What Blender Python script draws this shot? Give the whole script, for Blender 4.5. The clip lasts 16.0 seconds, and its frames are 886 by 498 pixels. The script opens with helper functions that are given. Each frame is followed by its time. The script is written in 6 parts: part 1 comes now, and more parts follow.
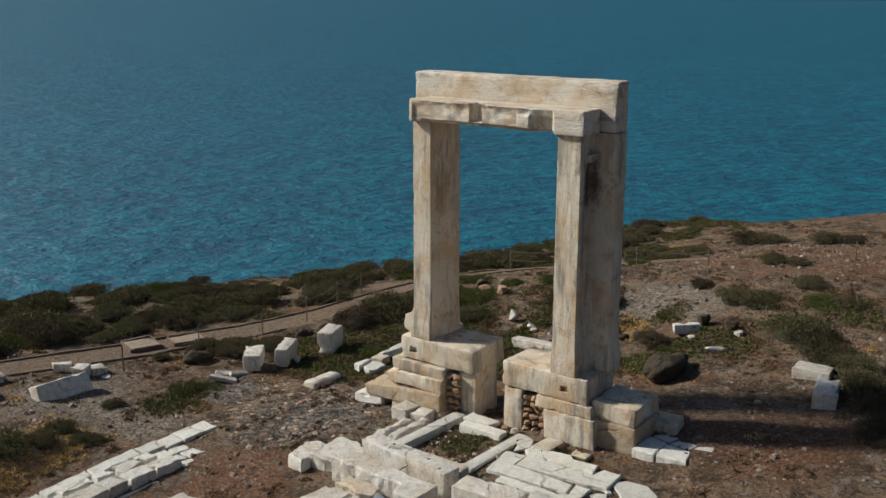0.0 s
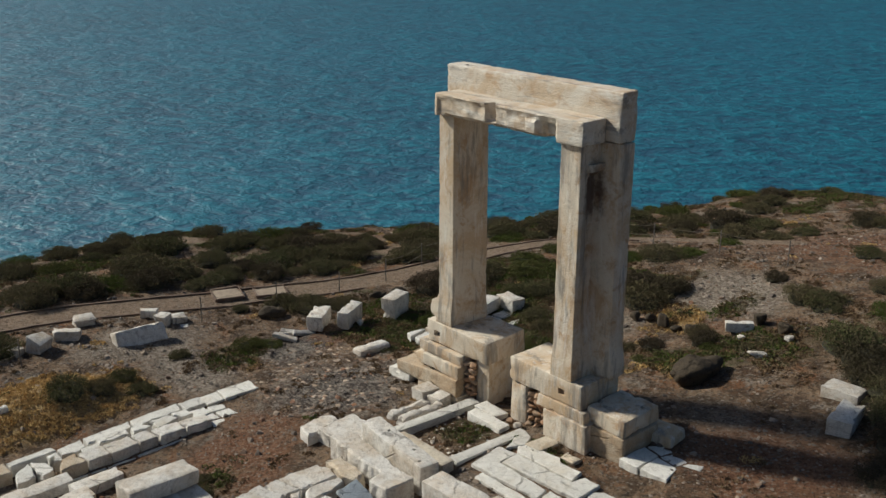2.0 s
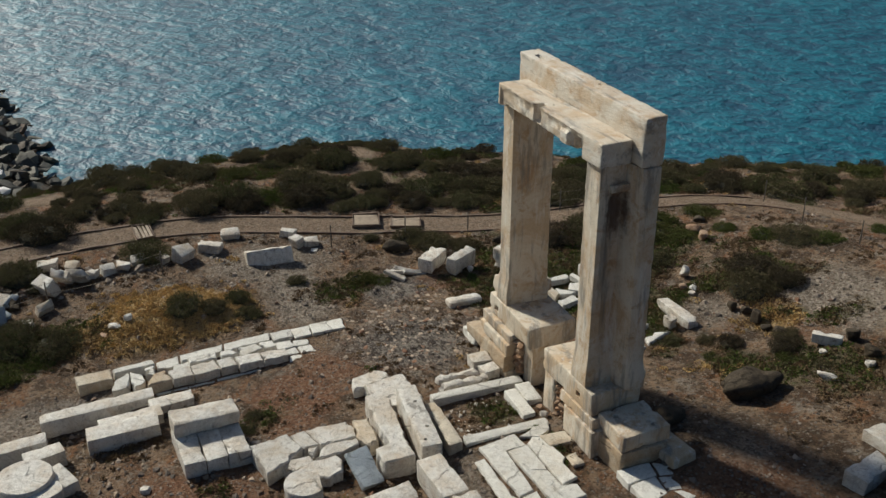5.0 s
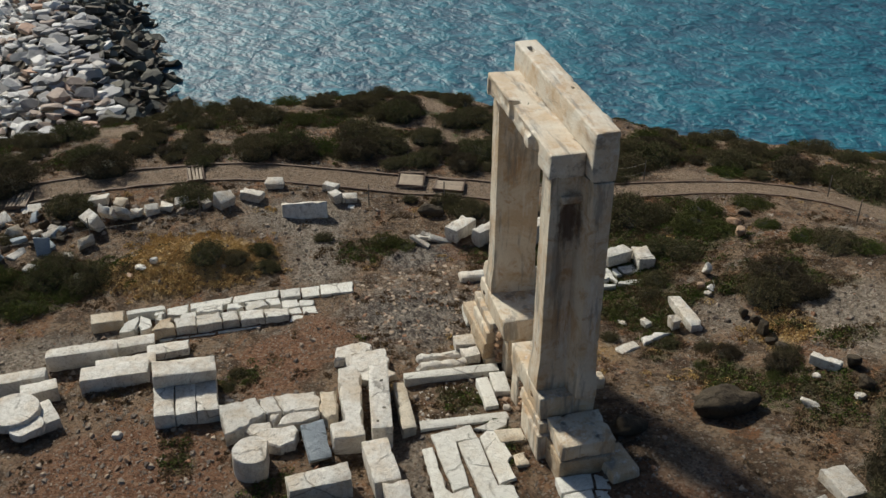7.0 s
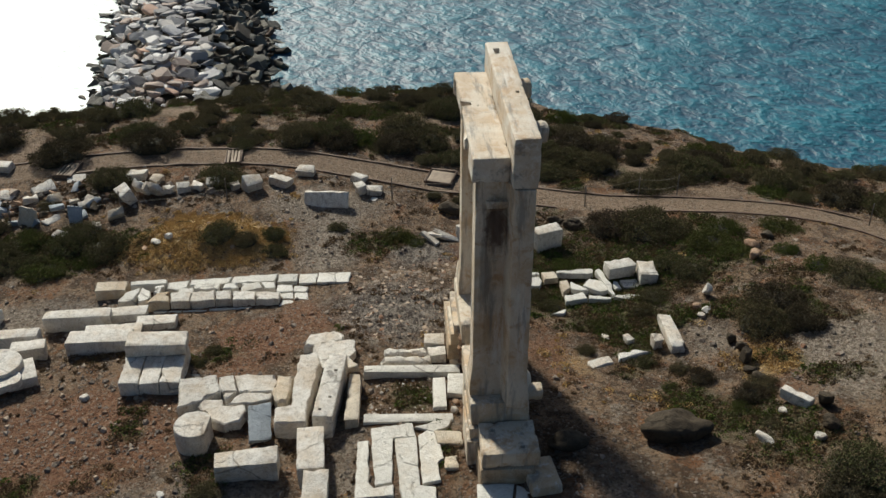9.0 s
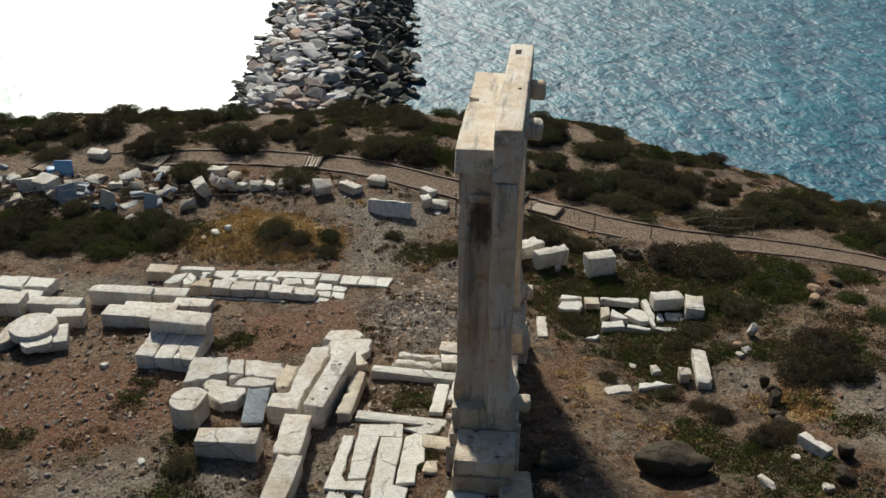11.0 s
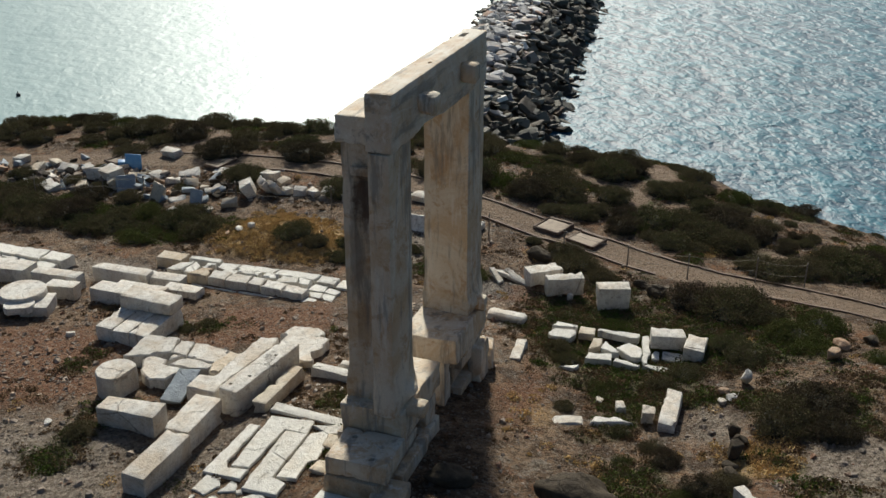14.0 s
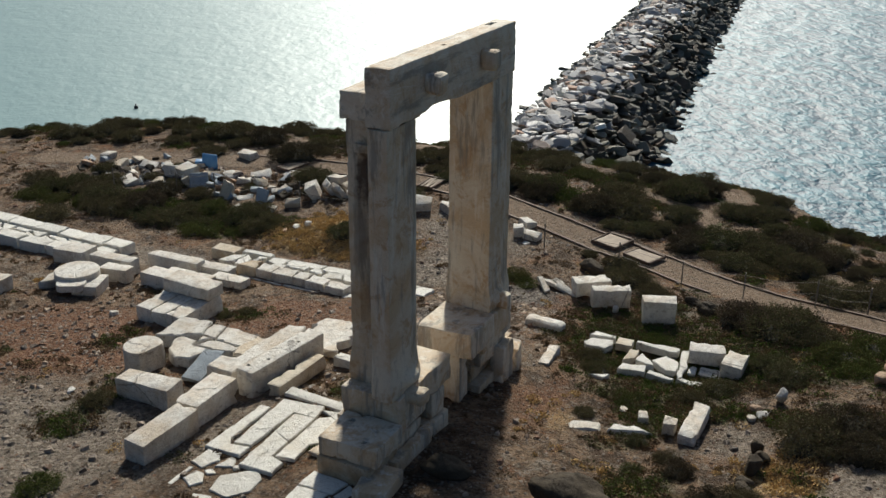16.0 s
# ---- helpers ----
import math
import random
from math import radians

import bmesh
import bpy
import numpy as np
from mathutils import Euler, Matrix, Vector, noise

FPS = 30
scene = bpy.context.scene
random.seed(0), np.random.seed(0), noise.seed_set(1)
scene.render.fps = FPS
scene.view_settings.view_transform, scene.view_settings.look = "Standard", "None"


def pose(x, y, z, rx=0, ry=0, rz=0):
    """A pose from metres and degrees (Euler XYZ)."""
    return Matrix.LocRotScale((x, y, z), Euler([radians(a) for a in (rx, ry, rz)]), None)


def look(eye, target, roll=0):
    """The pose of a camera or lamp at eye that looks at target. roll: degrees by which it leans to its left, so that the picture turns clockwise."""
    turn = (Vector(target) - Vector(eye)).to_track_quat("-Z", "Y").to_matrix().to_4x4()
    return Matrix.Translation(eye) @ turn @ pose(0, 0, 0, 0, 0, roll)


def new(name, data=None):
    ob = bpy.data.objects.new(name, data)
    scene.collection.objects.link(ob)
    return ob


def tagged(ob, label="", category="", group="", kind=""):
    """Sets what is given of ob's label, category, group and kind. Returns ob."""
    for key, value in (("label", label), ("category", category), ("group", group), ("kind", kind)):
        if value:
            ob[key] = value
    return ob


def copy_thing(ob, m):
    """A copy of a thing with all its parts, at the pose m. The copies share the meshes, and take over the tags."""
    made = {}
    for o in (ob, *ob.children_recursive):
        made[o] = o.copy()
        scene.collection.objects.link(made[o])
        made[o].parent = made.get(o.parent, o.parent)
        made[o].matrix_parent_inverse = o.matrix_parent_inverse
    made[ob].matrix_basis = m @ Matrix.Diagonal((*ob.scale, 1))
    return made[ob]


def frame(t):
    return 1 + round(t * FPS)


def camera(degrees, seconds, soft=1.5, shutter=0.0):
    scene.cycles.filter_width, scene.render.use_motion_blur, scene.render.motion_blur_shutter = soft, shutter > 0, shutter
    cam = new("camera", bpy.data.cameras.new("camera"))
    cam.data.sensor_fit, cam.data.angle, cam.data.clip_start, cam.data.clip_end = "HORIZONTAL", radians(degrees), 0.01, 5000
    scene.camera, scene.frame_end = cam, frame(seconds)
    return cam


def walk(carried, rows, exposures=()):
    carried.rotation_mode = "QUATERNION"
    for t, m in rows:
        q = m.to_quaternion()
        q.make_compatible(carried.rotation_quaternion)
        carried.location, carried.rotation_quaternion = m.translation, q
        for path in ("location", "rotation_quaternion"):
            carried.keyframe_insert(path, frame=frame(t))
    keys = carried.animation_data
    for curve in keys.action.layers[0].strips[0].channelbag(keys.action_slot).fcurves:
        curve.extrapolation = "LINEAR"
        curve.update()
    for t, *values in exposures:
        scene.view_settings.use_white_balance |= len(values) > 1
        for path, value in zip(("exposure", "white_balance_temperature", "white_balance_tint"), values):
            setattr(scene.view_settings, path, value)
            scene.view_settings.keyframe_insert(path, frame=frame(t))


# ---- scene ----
cam = camera(46.6, 16.0)
PATH = [
    (0, (13.36, -20.866, 10.635), (12.211, -19.302, 10.153), 0.1),
    (0.5, (14.232, -20.09, 11.149), (13.013, -18.593, 10.624), 0.0),
    (1, (15.181, -19.281, 11.657), (13.889, -17.862, 11.095), 0.1),
    (1.5, (16.018, -18.515, 12.147), (14.662, -17.171, 11.549), 0.1),
    (2, (16.845, -17.668, 12.659), (15.43, -16.408, 12.018), 0.2),
    (2.5, (17.502, -16.871, 13.135), (16.039, -15.69, 12.451), 0.2),
    (3, (18.123, -15.952, 13.704), (16.616, -14.86, 12.974), 0.2),
    (3.5, (18.604, -15.077, 14.218), (17.057, -14.07, 13.447), 0.3),
    (4, (19.049, -14.114, 14.789), (17.462, -13.211, 13.975), 0.4),
    (4.2, (19.328, -13.811, 15.07), (17.728, -12.945, 14.24), 0.3),
    (6.3, (20.301, -9.193, 17.033), (18.64, -8.681, 16.044), 0.1),
    (6.5, (20.46, -8.799, 17.2), (18.797, -8.315, 16.2), 0.3),
    (7, (20.718, -7.474, 17.461), (19.051, -7.074, 16.432), 0.3),
    (7.5, (20.914, -6.204, 17.595), (19.236, -5.874, 16.558), 0.1),
    (8, (21.169, -4.862, 17.664), (19.475, -4.63, 16.626), 0.2),
    (8.2, (21.194, -4.352, 17.752), (19.501, -4.152, 16.708), 0.0),
    (10.3, (21.879, -0.221, 16.58), (20.132, -0.28, 15.608), 0.4),
    (10.5, (21.739, 0.235, 16.485), (19.991, 0.132, 15.518), 0.3),
    (11, (21.558, 1.178, 16.153), (19.808, 0.976, 15.206), 0.3),
    (11.5, (21.304, 2.1, 15.789), (19.555, 1.812, 14.862), 0.3),
    (12, (20.918, 3.146, 15.329), (19.173, 2.783, 14.423), 0.2),
    (12.5, (20.478, 4.278, 14.904), (18.735, 3.857, 14.018), 0.1),
    (13, (20.041, 5.528, 14.552), (18.304, 5.045, 13.685), 0.1),
    (13.5, (19.698, 6.578, 14.182), (17.97, 6.033, 13.336), 0.1),
    (14, (19.368, 7.485, 13.859), (17.655, 6.87, 13.03), 0.2),
    (14.5, (19.132, 8.161, 13.552), (17.433, 7.485, 12.741), 0.3),
    (15, (18.911, 8.761, 13.271), (17.23, 8.024, 12.477), 0.3),
    (15.5, (18.759, 9.223, 13.016), (17.094, 8.434, 12.238), 0.4),
    (16, (18.58, 9.663, 12.781), (16.933, 8.824, 12.017), 0.4),
]
walk(cam, [(t, look(eye, target, roll)) for t, eye, target, roll in PATH], [(0, 0.08, 6200, 7), (4, 0.06, 6250, 6), (11, 0.22, 6350, 5), (16, 0.22, 6250, 6)])

# ---- world, sun ----
SUN_AZIMUTH, SUN_ELEVATION = radians(247.5), radians(34)   # clockwise from +y
sun_way = Vector((math.sin(SUN_AZIMUTH) * math.cos(SUN_ELEVATION), math.cos(SUN_AZIMUTH) * math.cos(SUN_ELEVATION), math.sin(SUN_ELEVATION)))
world = bpy.data.worlds.new("sky")
scene.world = world
world.use_nodes = True
wt = world.node_tree
sky = wt.nodes.new("ShaderNodeTexSky")
sky.sky_type, sky.sun_disc = "NISHITA", False
sky.sun_elevation, sky.sun_rotation = SUN_ELEVATION, SUN_AZIMUTH
sky.air_density, sky.dust_density, sky.ozone_density = 1.0, 2.6, 4.0
wt.links.new(sky.outputs["Color"], wt.nodes["Background"].inputs["Color"])
wt.nodes["Background"].inputs["Strength"].default_value = 0.056
sun = new("sun", bpy.data.lights.new("sun", "SUN"))
sun.data.energy, sun.data.angle, sun.data.color = 4.6, radians(4.5), (1.0, 0.93, 0.82)
sun.matrix_world = look(sun_way * 60, (0, 0, 0))


# ---- materials ----
class Nodes:
    """A short way to write a node material."""

    def __init__(self, name):
        self.mat = bpy.data.materials.new(name)
        self.mat.use_nodes = True
        self.tree = self.mat.node_tree
        self.bsdf = self.tree.nodes["Principled BSDF"]
        self.geo = self.add("ShaderNodeNewGeometry")
        self.info = self.add("ShaderNodeObjectInfo")

    def add(self, kind):
        return self.tree.nodes.new(kind)

    def attribute(self, name):
        node = self.add("ShaderNodeAttribute")
        node.attribute_name = name
        return node.outputs["Color"]

    def split(self, colour):
        node = self.add("ShaderNodeSeparateColor")
        self.link(colour, node.inputs[0])
        return node.outputs

    def link(self, a, b):
        if isinstance(a, (int, float)):
            b.default_value = a
        elif isinstance(a, tuple):
            b.default_value = (*a, 1.0) if len(a) == 3 and len(b.default_value) == 4 else a
        else:
            self.tree.links.new(a, b)

    def math(self, op, a, b=0.0, clamp=False):
        node = self.add("ShaderNodeMath")
        node.operation, node.use_clamp = op, clamp
        self.link(a, node.inputs[0])
        self.link(b, node.inputs[1])
        return node.outputs[0]

    def place(self, scale=(1, 1, 1), shift=None, turn=0.0):
        node = self.add("ShaderNodeMapping")
        self.link(self.geo.outputs["Position"], node.inputs["Vector"])
        if turn:                                                   # turned first, then stretched
            node.vector_type, scale = "TEXTURE", tuple(1 / s for s in scale)
        node.inputs["Scale"].default_value = scale
        node.inputs["Rotation"].default_value = (0, 0, turn)
        if shift is not None:
            many = self.add("ShaderNodeVectorMath")
            many.operation = "SCALE"
            many.inputs[0].default_value = (31.0, 17.0, 23.0)
            self.link(shift, many.inputs["Scale"])
            self.link(many.outputs[0], node.inputs["Location"])
        return node.outputs[0]

    def noise(self, at, scale, detail=5.0, rough=0.6, warp=0.0):
        node = self.add("ShaderNodeTexNoise")
        self.link(at, node.inputs["Vector"])
        node.inputs["Scale"].default_value, node.inputs["Detail"].default_value = scale, detail
        node.inputs["Roughness"].default_value, node.inputs["Distortion"].default_value = rough, warp
        return node.outputs[0]

    def cells(self, at, scale, feature="F1", out="Distance"):
        node = self.add("ShaderNodeTexVoronoi")
        node.feature = feature
        self.link(at, node.inputs["Vector"])
        node.inputs["Scale"].default_value = scale
        return node.outputs[out]

    def step(self, value, low, high):
        node = self.add("ShaderNodeMapRange")
        node.interpolation_type = "SMOOTHSTEP"
        self.link(value, node.inputs["Value"])
        node.inputs["From Min"].default_value, node.inputs["From Max"].default_value = low, high
        return node.outputs[0]

    def mix(self, part_, a, b, how="MIX"):
        node = self.add("ShaderNodeMix")
        node.data_type, node.blend_type = "RGBA", how
        self.link(part_, node.inputs[0])
        self.link(a, node.inputs[6])
        self.link(b, node.inputs[7])
        return node.outputs[2]

    def bump(self, height, strength, distance, below=None):
        node = self.add("ShaderNodeBump")
        node.inputs["Strength"].default_value, node.inputs["Distance"].default_value = strength, distance
        self.link(height, node.inputs["Height"])
        if below is not None:
            self.link(below, node.inputs["Normal"])
        return node.outputs[0]

    def done(self, colour, rough, normal=None, metal=0.0, gloss=0.5):
        self.link(colour, self.bsdf.inputs["Base Color"])
        self.link(rough, self.bsdf.inputs["Roughness"])
        self.bsdf.inputs["Metallic"].default_value = metal
        self.bsdf.inputs["Specular IOR Level"].default_value = gloss
        if normal is not None:
            self.link(normal, self.bsdf.inputs["Normal"])
        return self.mat


def marble(name, base, patina, soot, patina_share=0.5, soot_share=0.62, streak=0.0, gloss=0.35):
    """Weathered marble: pale base, ochre patina in patches, grey lichen specks, run-off streaks."""
    n = Nodes(name)
    at = n.place(shift=n.info.outputs["Random"])
    broad, fine = n.noise(at, 1.1, 8, 0.72, 0.5), n.noise(at, 7.0, 8, 0.75)
    runs = n.noise(n.place((5.0, 5.0, 0.45)), 1.0, 5, 0.65)
    grit = n.noise(at, 45.0, 3, 0.6)
    colour = n.mix(n.step(broad, patina_share - 0.12, patina_share + 0.16), base, patina)
    colour = n.mix(n.math("MULTIPLY", n.step(runs, 0.50, 0.72), streak), colour, soot)
    colour = n.mix(n.math("MULTIPLY", n.step(fine, soot_share - 0.08, soot_share + 0.10), 0.85), colour, soot)
    veins = n.step(n.math("ABSOLUTE", n.math("SUBTRACT", n.noise(at, 1.7, 8, 0.75, 1.2), 0.5)), 0.0, 0.022)
    colour = n.mix(n.math("MULTIPLY", n.math("SUBTRACT", 1.0, veins), 0.5), colour, soot)
    # open cracks, here and there
    bent = n.add("ShaderNodeVectorMath")
    bent.operation = "ADD"
    wave = n.add("ShaderNodeVectorMath")
    wave.operation = "SCALE"
    wave.inputs[0].default_value = (0.5, 0.4, 0.3)
    n.link(n.noise(at, 2.4, 6, 0.7), wave.inputs["Scale"])
    n.link(at, bent.inputs[0])
    n.link(wave.outputs[0], bent.inputs[1])
    crack = n.math("SUBTRACT", 1.0, n.step(n.cells(bent.outputs[0], 0.75, "DISTANCE_TO_EDGE"), 0.004, 0.020))
    crack = n.math("MULTIPLY", crack, n.step(n.noise(at, 0.9, 3, 0.5), 0.54, 0.60))
    colour = n.mix(n.math("MULTIPLY", crack, 0.5), colour, tuple(0.45 * c for c in soot))
    tone = n.math("ADD", 0.90, n.math("MULTIPLY", n.info.outputs["Random"], 0.22))
    tone = n.math("MULTIPLY", tone, n.math("ADD", 0.80, n.math("MULTIPLY", grit, 0.40)))
    grey = n.add("ShaderNodeCombineColor")
    for k in range(3):
        n.link(tone, grey.inputs[k])
    colour = n.mix(1.0, colour, grey.outputs[0], "MULTIPLY")
    relief = n.bump(n.noise(at, 5.0, 8, 0.72), 0.85, 0.06)
    relief = n.bump(n.math("SUBTRACT", 1.0, crack), 0.8, 0.03, relief)
    pits = n.bump(n.cells(at, 26.0), 0.45, 0.014, relief)
    return n.done(colour, n.math("ADD", 0.62, n.math("MULTIPLY", fine, 0.3)), pits, gloss=gloss)


WHITE = marble("white_marble", (0.63, 0.60, 0.54), (0.50, 0.415, 0.315), (0.24, 0.205, 0.165), 0.52, 0.60, 0.35)
PAVING = marble("paving_marble", (0.65, 0.625, 0.56), (0.54, 0.48, 0.385), (0.27, 0.235, 0.19), 0.60, 0.65)
BUFF = marble("buff_marble", (0.58, 0.51, 0.40), (0.47, 0.36, 0.24), (0.22, 0.18, 0.14), 0.52, 0.62, 0.3)
HONEY = marble("honey_marble", (0.50, 0.42, 0.31), (0.40, 0.27, 0.15), (0.18, 0.13, 0.09), 0.50, 0.62, 0.4)
BLUISH = marble("bluish_marble", (0.30, 0.335, 0.36), (0.26, 0.27, 0.26), (0.15, 0.16, 0.17), 0.6, 0.66)
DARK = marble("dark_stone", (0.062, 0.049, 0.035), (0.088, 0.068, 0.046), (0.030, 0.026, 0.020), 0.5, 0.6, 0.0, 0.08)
RUBBLE = marble("rubble_stone", (0.40, 0.28, 0.18), (0.32, 0.18, 0.095), (0.12, 0.10, 0.09), 0.45, 0.62)


def gate_stone(name, runs, ochre, base):
    """The gateway's marble: cream with ochre patches, pale and sooty run-off streaks, one rusty stain."""
    n = Nodes(name)
    at = n.place(shift=n.info.outputs["Random"])
    broad, fine, grit = n.noise(at, 0.75, 7, 0.68, 0.8), n.noise(at, 5.5, 8, 0.74), n.noise(at, 38.0, 4, 0.65)
    colour = n.mix(n.math("MULTIPLY", n.step(broad, 0.40, 0.62), ochre), base, (0.52, 0.385, 0.245))
    colour = n.mix(n.math("MULTIPLY", n.step(n.noise(at, 1.9, 7, 0.72, 0.6), 0.50, 0.66), 0.85 * ochre), colour, (0.42, 0.265, 0.14))
    pale = n.noise(n.place(tuple(3.6 * r for r in runs)), 1.0, 8, 0.72, 0.3)
    colour = n.mix(n.math("MULTIPLY", n.step(pale, 0.52, 0.66), 0.7), colour, (0.70, 0.665, 0.59))
    dark = n.noise(n.place(tuple(2.6 * r for r in runs), shift=n.info.outputs["Random"]), 1.0, 6, 0.68)
    colour = n.mix(n.math("MULTIPLY", n.step(dark, 0.51, 0.63), 0.68), colour, (0.20, 0.185, 0.165))
    colour = n.mix(n.math("MULTIPLY", n.step(fine, 0.55, 0.70), 0.5), colour, (0.27, 0.23, 0.185))
    # the stain under the ledge of the right-hand jamb
    away = n.add("ShaderNodeVectorMath")
    away.operation = "DISTANCE"
    n.link(n.place((3.0, 2.6, 1.0)), away.inputs[0])
    away.inputs[1].default_value = (7.05, -0.60, 6.45)
    spread = n.math("ADD", away.outputs["Value"], n.math("MULTIPLY", n.math("SUBTRACT", fine, 0.5), 1.4))
    colour = n.mix(n.math("MULTIPLY", n.math("SUBTRACT", 1.0, n.step(spread, 0.40, 1.0)), 0.85), colour, (0.075, 0.040, 0.025))
    tone = n.math("ADD", 0.82, n.math("MULTIPLY", grit, 0.36))
    grey = n.add("ShaderNodeCombineColor")
    for k in range(3):
        n.link(tone, grey.inputs[k])
    colour = n.mix(1.0, colour, grey.outputs[0], "MULTIPLY")
    relief = n.bump(n.noise(n.place(runs), 5.0, 9, 0.74), 0.6, 0.05)
    pits = n.bump(n.cells(at, 22.0), 0.4, 0.014, relief)
    return n.done(colour, n.math("ADD", 0.62, n.math("MULTIPLY", fine, 0.3)), pits, gloss=0.35)


GATE = gate_stone("gate_marble", (1.0, 1.0, 0.14), 1.0, (0.62, 0.545, 0.43))
BEAM = gate_stone("beam_marble", (0.16, 1.0, 1.0), 0.75, (0.62, 0.56, 0.465))


def boulder_stone(name, shade, wet=0.0):
    n = Nodes(name)
    at = n.place(shift=n.info.outputs["Random"])
    isle = n.math("FRACT", n.math("ADD", n.geo.outputs["Random Per Island"], n.info.outputs["Random"]))
    ramp = n.add("ShaderNodeValToRGB")
    ramp.color_ramp.interpolation = "CONSTANT"
    tones = [(0.0, (0.17, 0.16, 0.155)), (0.22, (0.34, 0.33, 0.32)), (0.40, (0.24, 0.185, 0.15)), (0.55, (0.50, 0.48, 0.45)),
             (0.72, (0.21, 0.205, 0.20)), (0.86, (0.40, 0.37, 0.33)), (0.95, (0.33, 0.21, 0.15))]
    while len(ramp.color_ramp.elements) < len(tones):
        ramp.color_ramp.elements.new(0.5)
    for e, (p, c) in zip(ramp.color_ramp.elements, tones):
        e.position, e.color = p, (*[v * s for v, s in zip(c, shade if isinstance(shade, tuple) else (shade,) * 3)], 1)
    n.link(isle, ramp.inputs[0])
    colour = n.mix(n.math("MULTIPLY", n.step(n.noise(at, 2.2, 7, 0.7), 0.5, 0.7), 0.5), ramp.outputs[0], (0.13, 0.12, 0.11))
    return n.done(colour, 0.78, n.bump(n.noise(at, 3.0, 8, 0.7), 0.7, 0.12), gloss=0.3)


def soil():
    """Earth, gravel, red earth, straw, trodden path and low green growth, by the soil map of the ground."""
    n = Nodes("dry_ground")
    at = n.place()
    first, second = n.split(n.attribute("soil")), n.split(n.attribute("growth"))
    mid, fine, grit = n.noise(at, 1.3, 7, 0.7, 0.3), n.noise(at, 6.0, 7, 0.72), n.noise(at, 24.0, 5, 0.7)
    low = n.noise(at, 0.45, 5, 0.6, 0.5)
    ragged = n.math("ADD", n.math("MULTIPLY", fine, 0.8), n.math("MULTIPLY", mid, 0.9))
    ragged = n.math("SUBTRACT", n.math("ADD", ragged, n.math("MULTIPLY", low, 0.9)), 1.38)

    def share(socket, width=0.30):
        return n.step(n.math("ADD", socket, ragged), 0.5 - width, 0.5 + width)

    earth = n.mix(n.step(mid, 0.40, 0.60), (0.090, 0.058, 0.036), (0.275, 0.186, 0.118))
    earth = n.mix(n.math("MULTIPLY", n.step(n.noise(at, 0.8, 7, 0.72, 0.8), 0.50, 0.66), 0.85), earth, (0.24, 0.112, 0.050))
    earth = n.mix(n.math("MULTIPLY", n.step(n.noise(at, 1.0, 8, 0.76, 0.4), 0.53, 0.66), 0.8), earth, (0.31, 0.27, 0.22))
    earth = n.mix(n.step(fine, 0.51, 0.64), earth, (0.062, 0.043, 0.028))
    gravel = n.mix(n.split(n.cells(at, 11.0, "F1", "Color"))[0], (0.18, 0.140, 0.104), (0.39, 0.325, 0.255))
    gravel = n.mix(n.step(fine, 0.5, 0.68), gravel, (0.14, 0.115, 0.09))
    red = n.mix(n.step(fine, 0.4, 0.62), (0.165, 0.078, 0.042), (0.27, 0.150, 0.088))
    straw = n.mix(n.step(fine, 0.38, 0.62), (0.54, 0.38, 0.165), (0.34, 0.21, 0.095))
    green = n.mix(n.step(fine, 0.4, 0.62), (0.080, 0.074, 0.036), (0.165, 0.132, 0.080))
    green = n.mix(n.step(n.noise(at, 3.1, 6, 0.7), 0.52, 0.64), green, (0.062, 0.092, 0.022))
    trod = n.mix(n.step(fine, 0.35, 0.65), (0.31, 0.225, 0.155), (0.22, 0.155, 0.105))
    rock = n.mix(n.step(n.noise(n.place((1.0, 2.2, 1.0)), 3.0, 8, 0.75), 0.42, 0.6), (0.075, 0.06, 0.052), (0.27, 0.235, 0.195))
    colour = n.mix(share(first[2]), earth, red)
    colour = n.mix(share(first[0]), colour, gravel)
    colour = n.mix(share(second[2]), colour, rock)
    colour = n.mix(share(second[0]), colour, straw)
    colour = n.mix(share(first[1]), colour, green)
    colour = n.mix(n.step(second[1], 0.3, 0.7), colour, trod)
    specks = n.split(n.cells(at, 17.0, "F1", "Color"))[1]
    bare = n.math("SUBTRACT", 1.0, share(first[1]))
    colour = n.mix(n.math("MULTIPLY", n.step(specks, 0.84, 0.95), n.math("MULTIPLY", bare, 0.45)), colour, (0.31, 0.275, 0.225))
    colour = n.mix(n.math("MULTIPLY", n.math("SUBTRACT", 1.0, n.step(specks, 0.06, 0.16)), 0.5), colour, (0.045, 0.034, 0.024))
    colour = n.mix(n.math("MULTIPLY", n.step(grit, 0.54, 0.72), n.math("MULTIPLY", bare, 0.28)), colour, (0.27, 0.225, 0.175))
    colour = n.mix(n.math("MULTIPLY", n.step(n.noise(at, 2.6, 8, 0.75, 0.6), 0.56, 0.68), 0.55), colour, (0.060, 0.046, 0.030))
    rough = n.bump(n.noise(at, 4.0, 10, 0.78), 1.0, 0.26)
    rough = n.bump(n.cells(at, 11.0), 0.7, 0.05, rough)
    return n.done(colour, 0.92, rough, gloss=0.15)


WAVES = radians(-46)                                       # the way across the crests


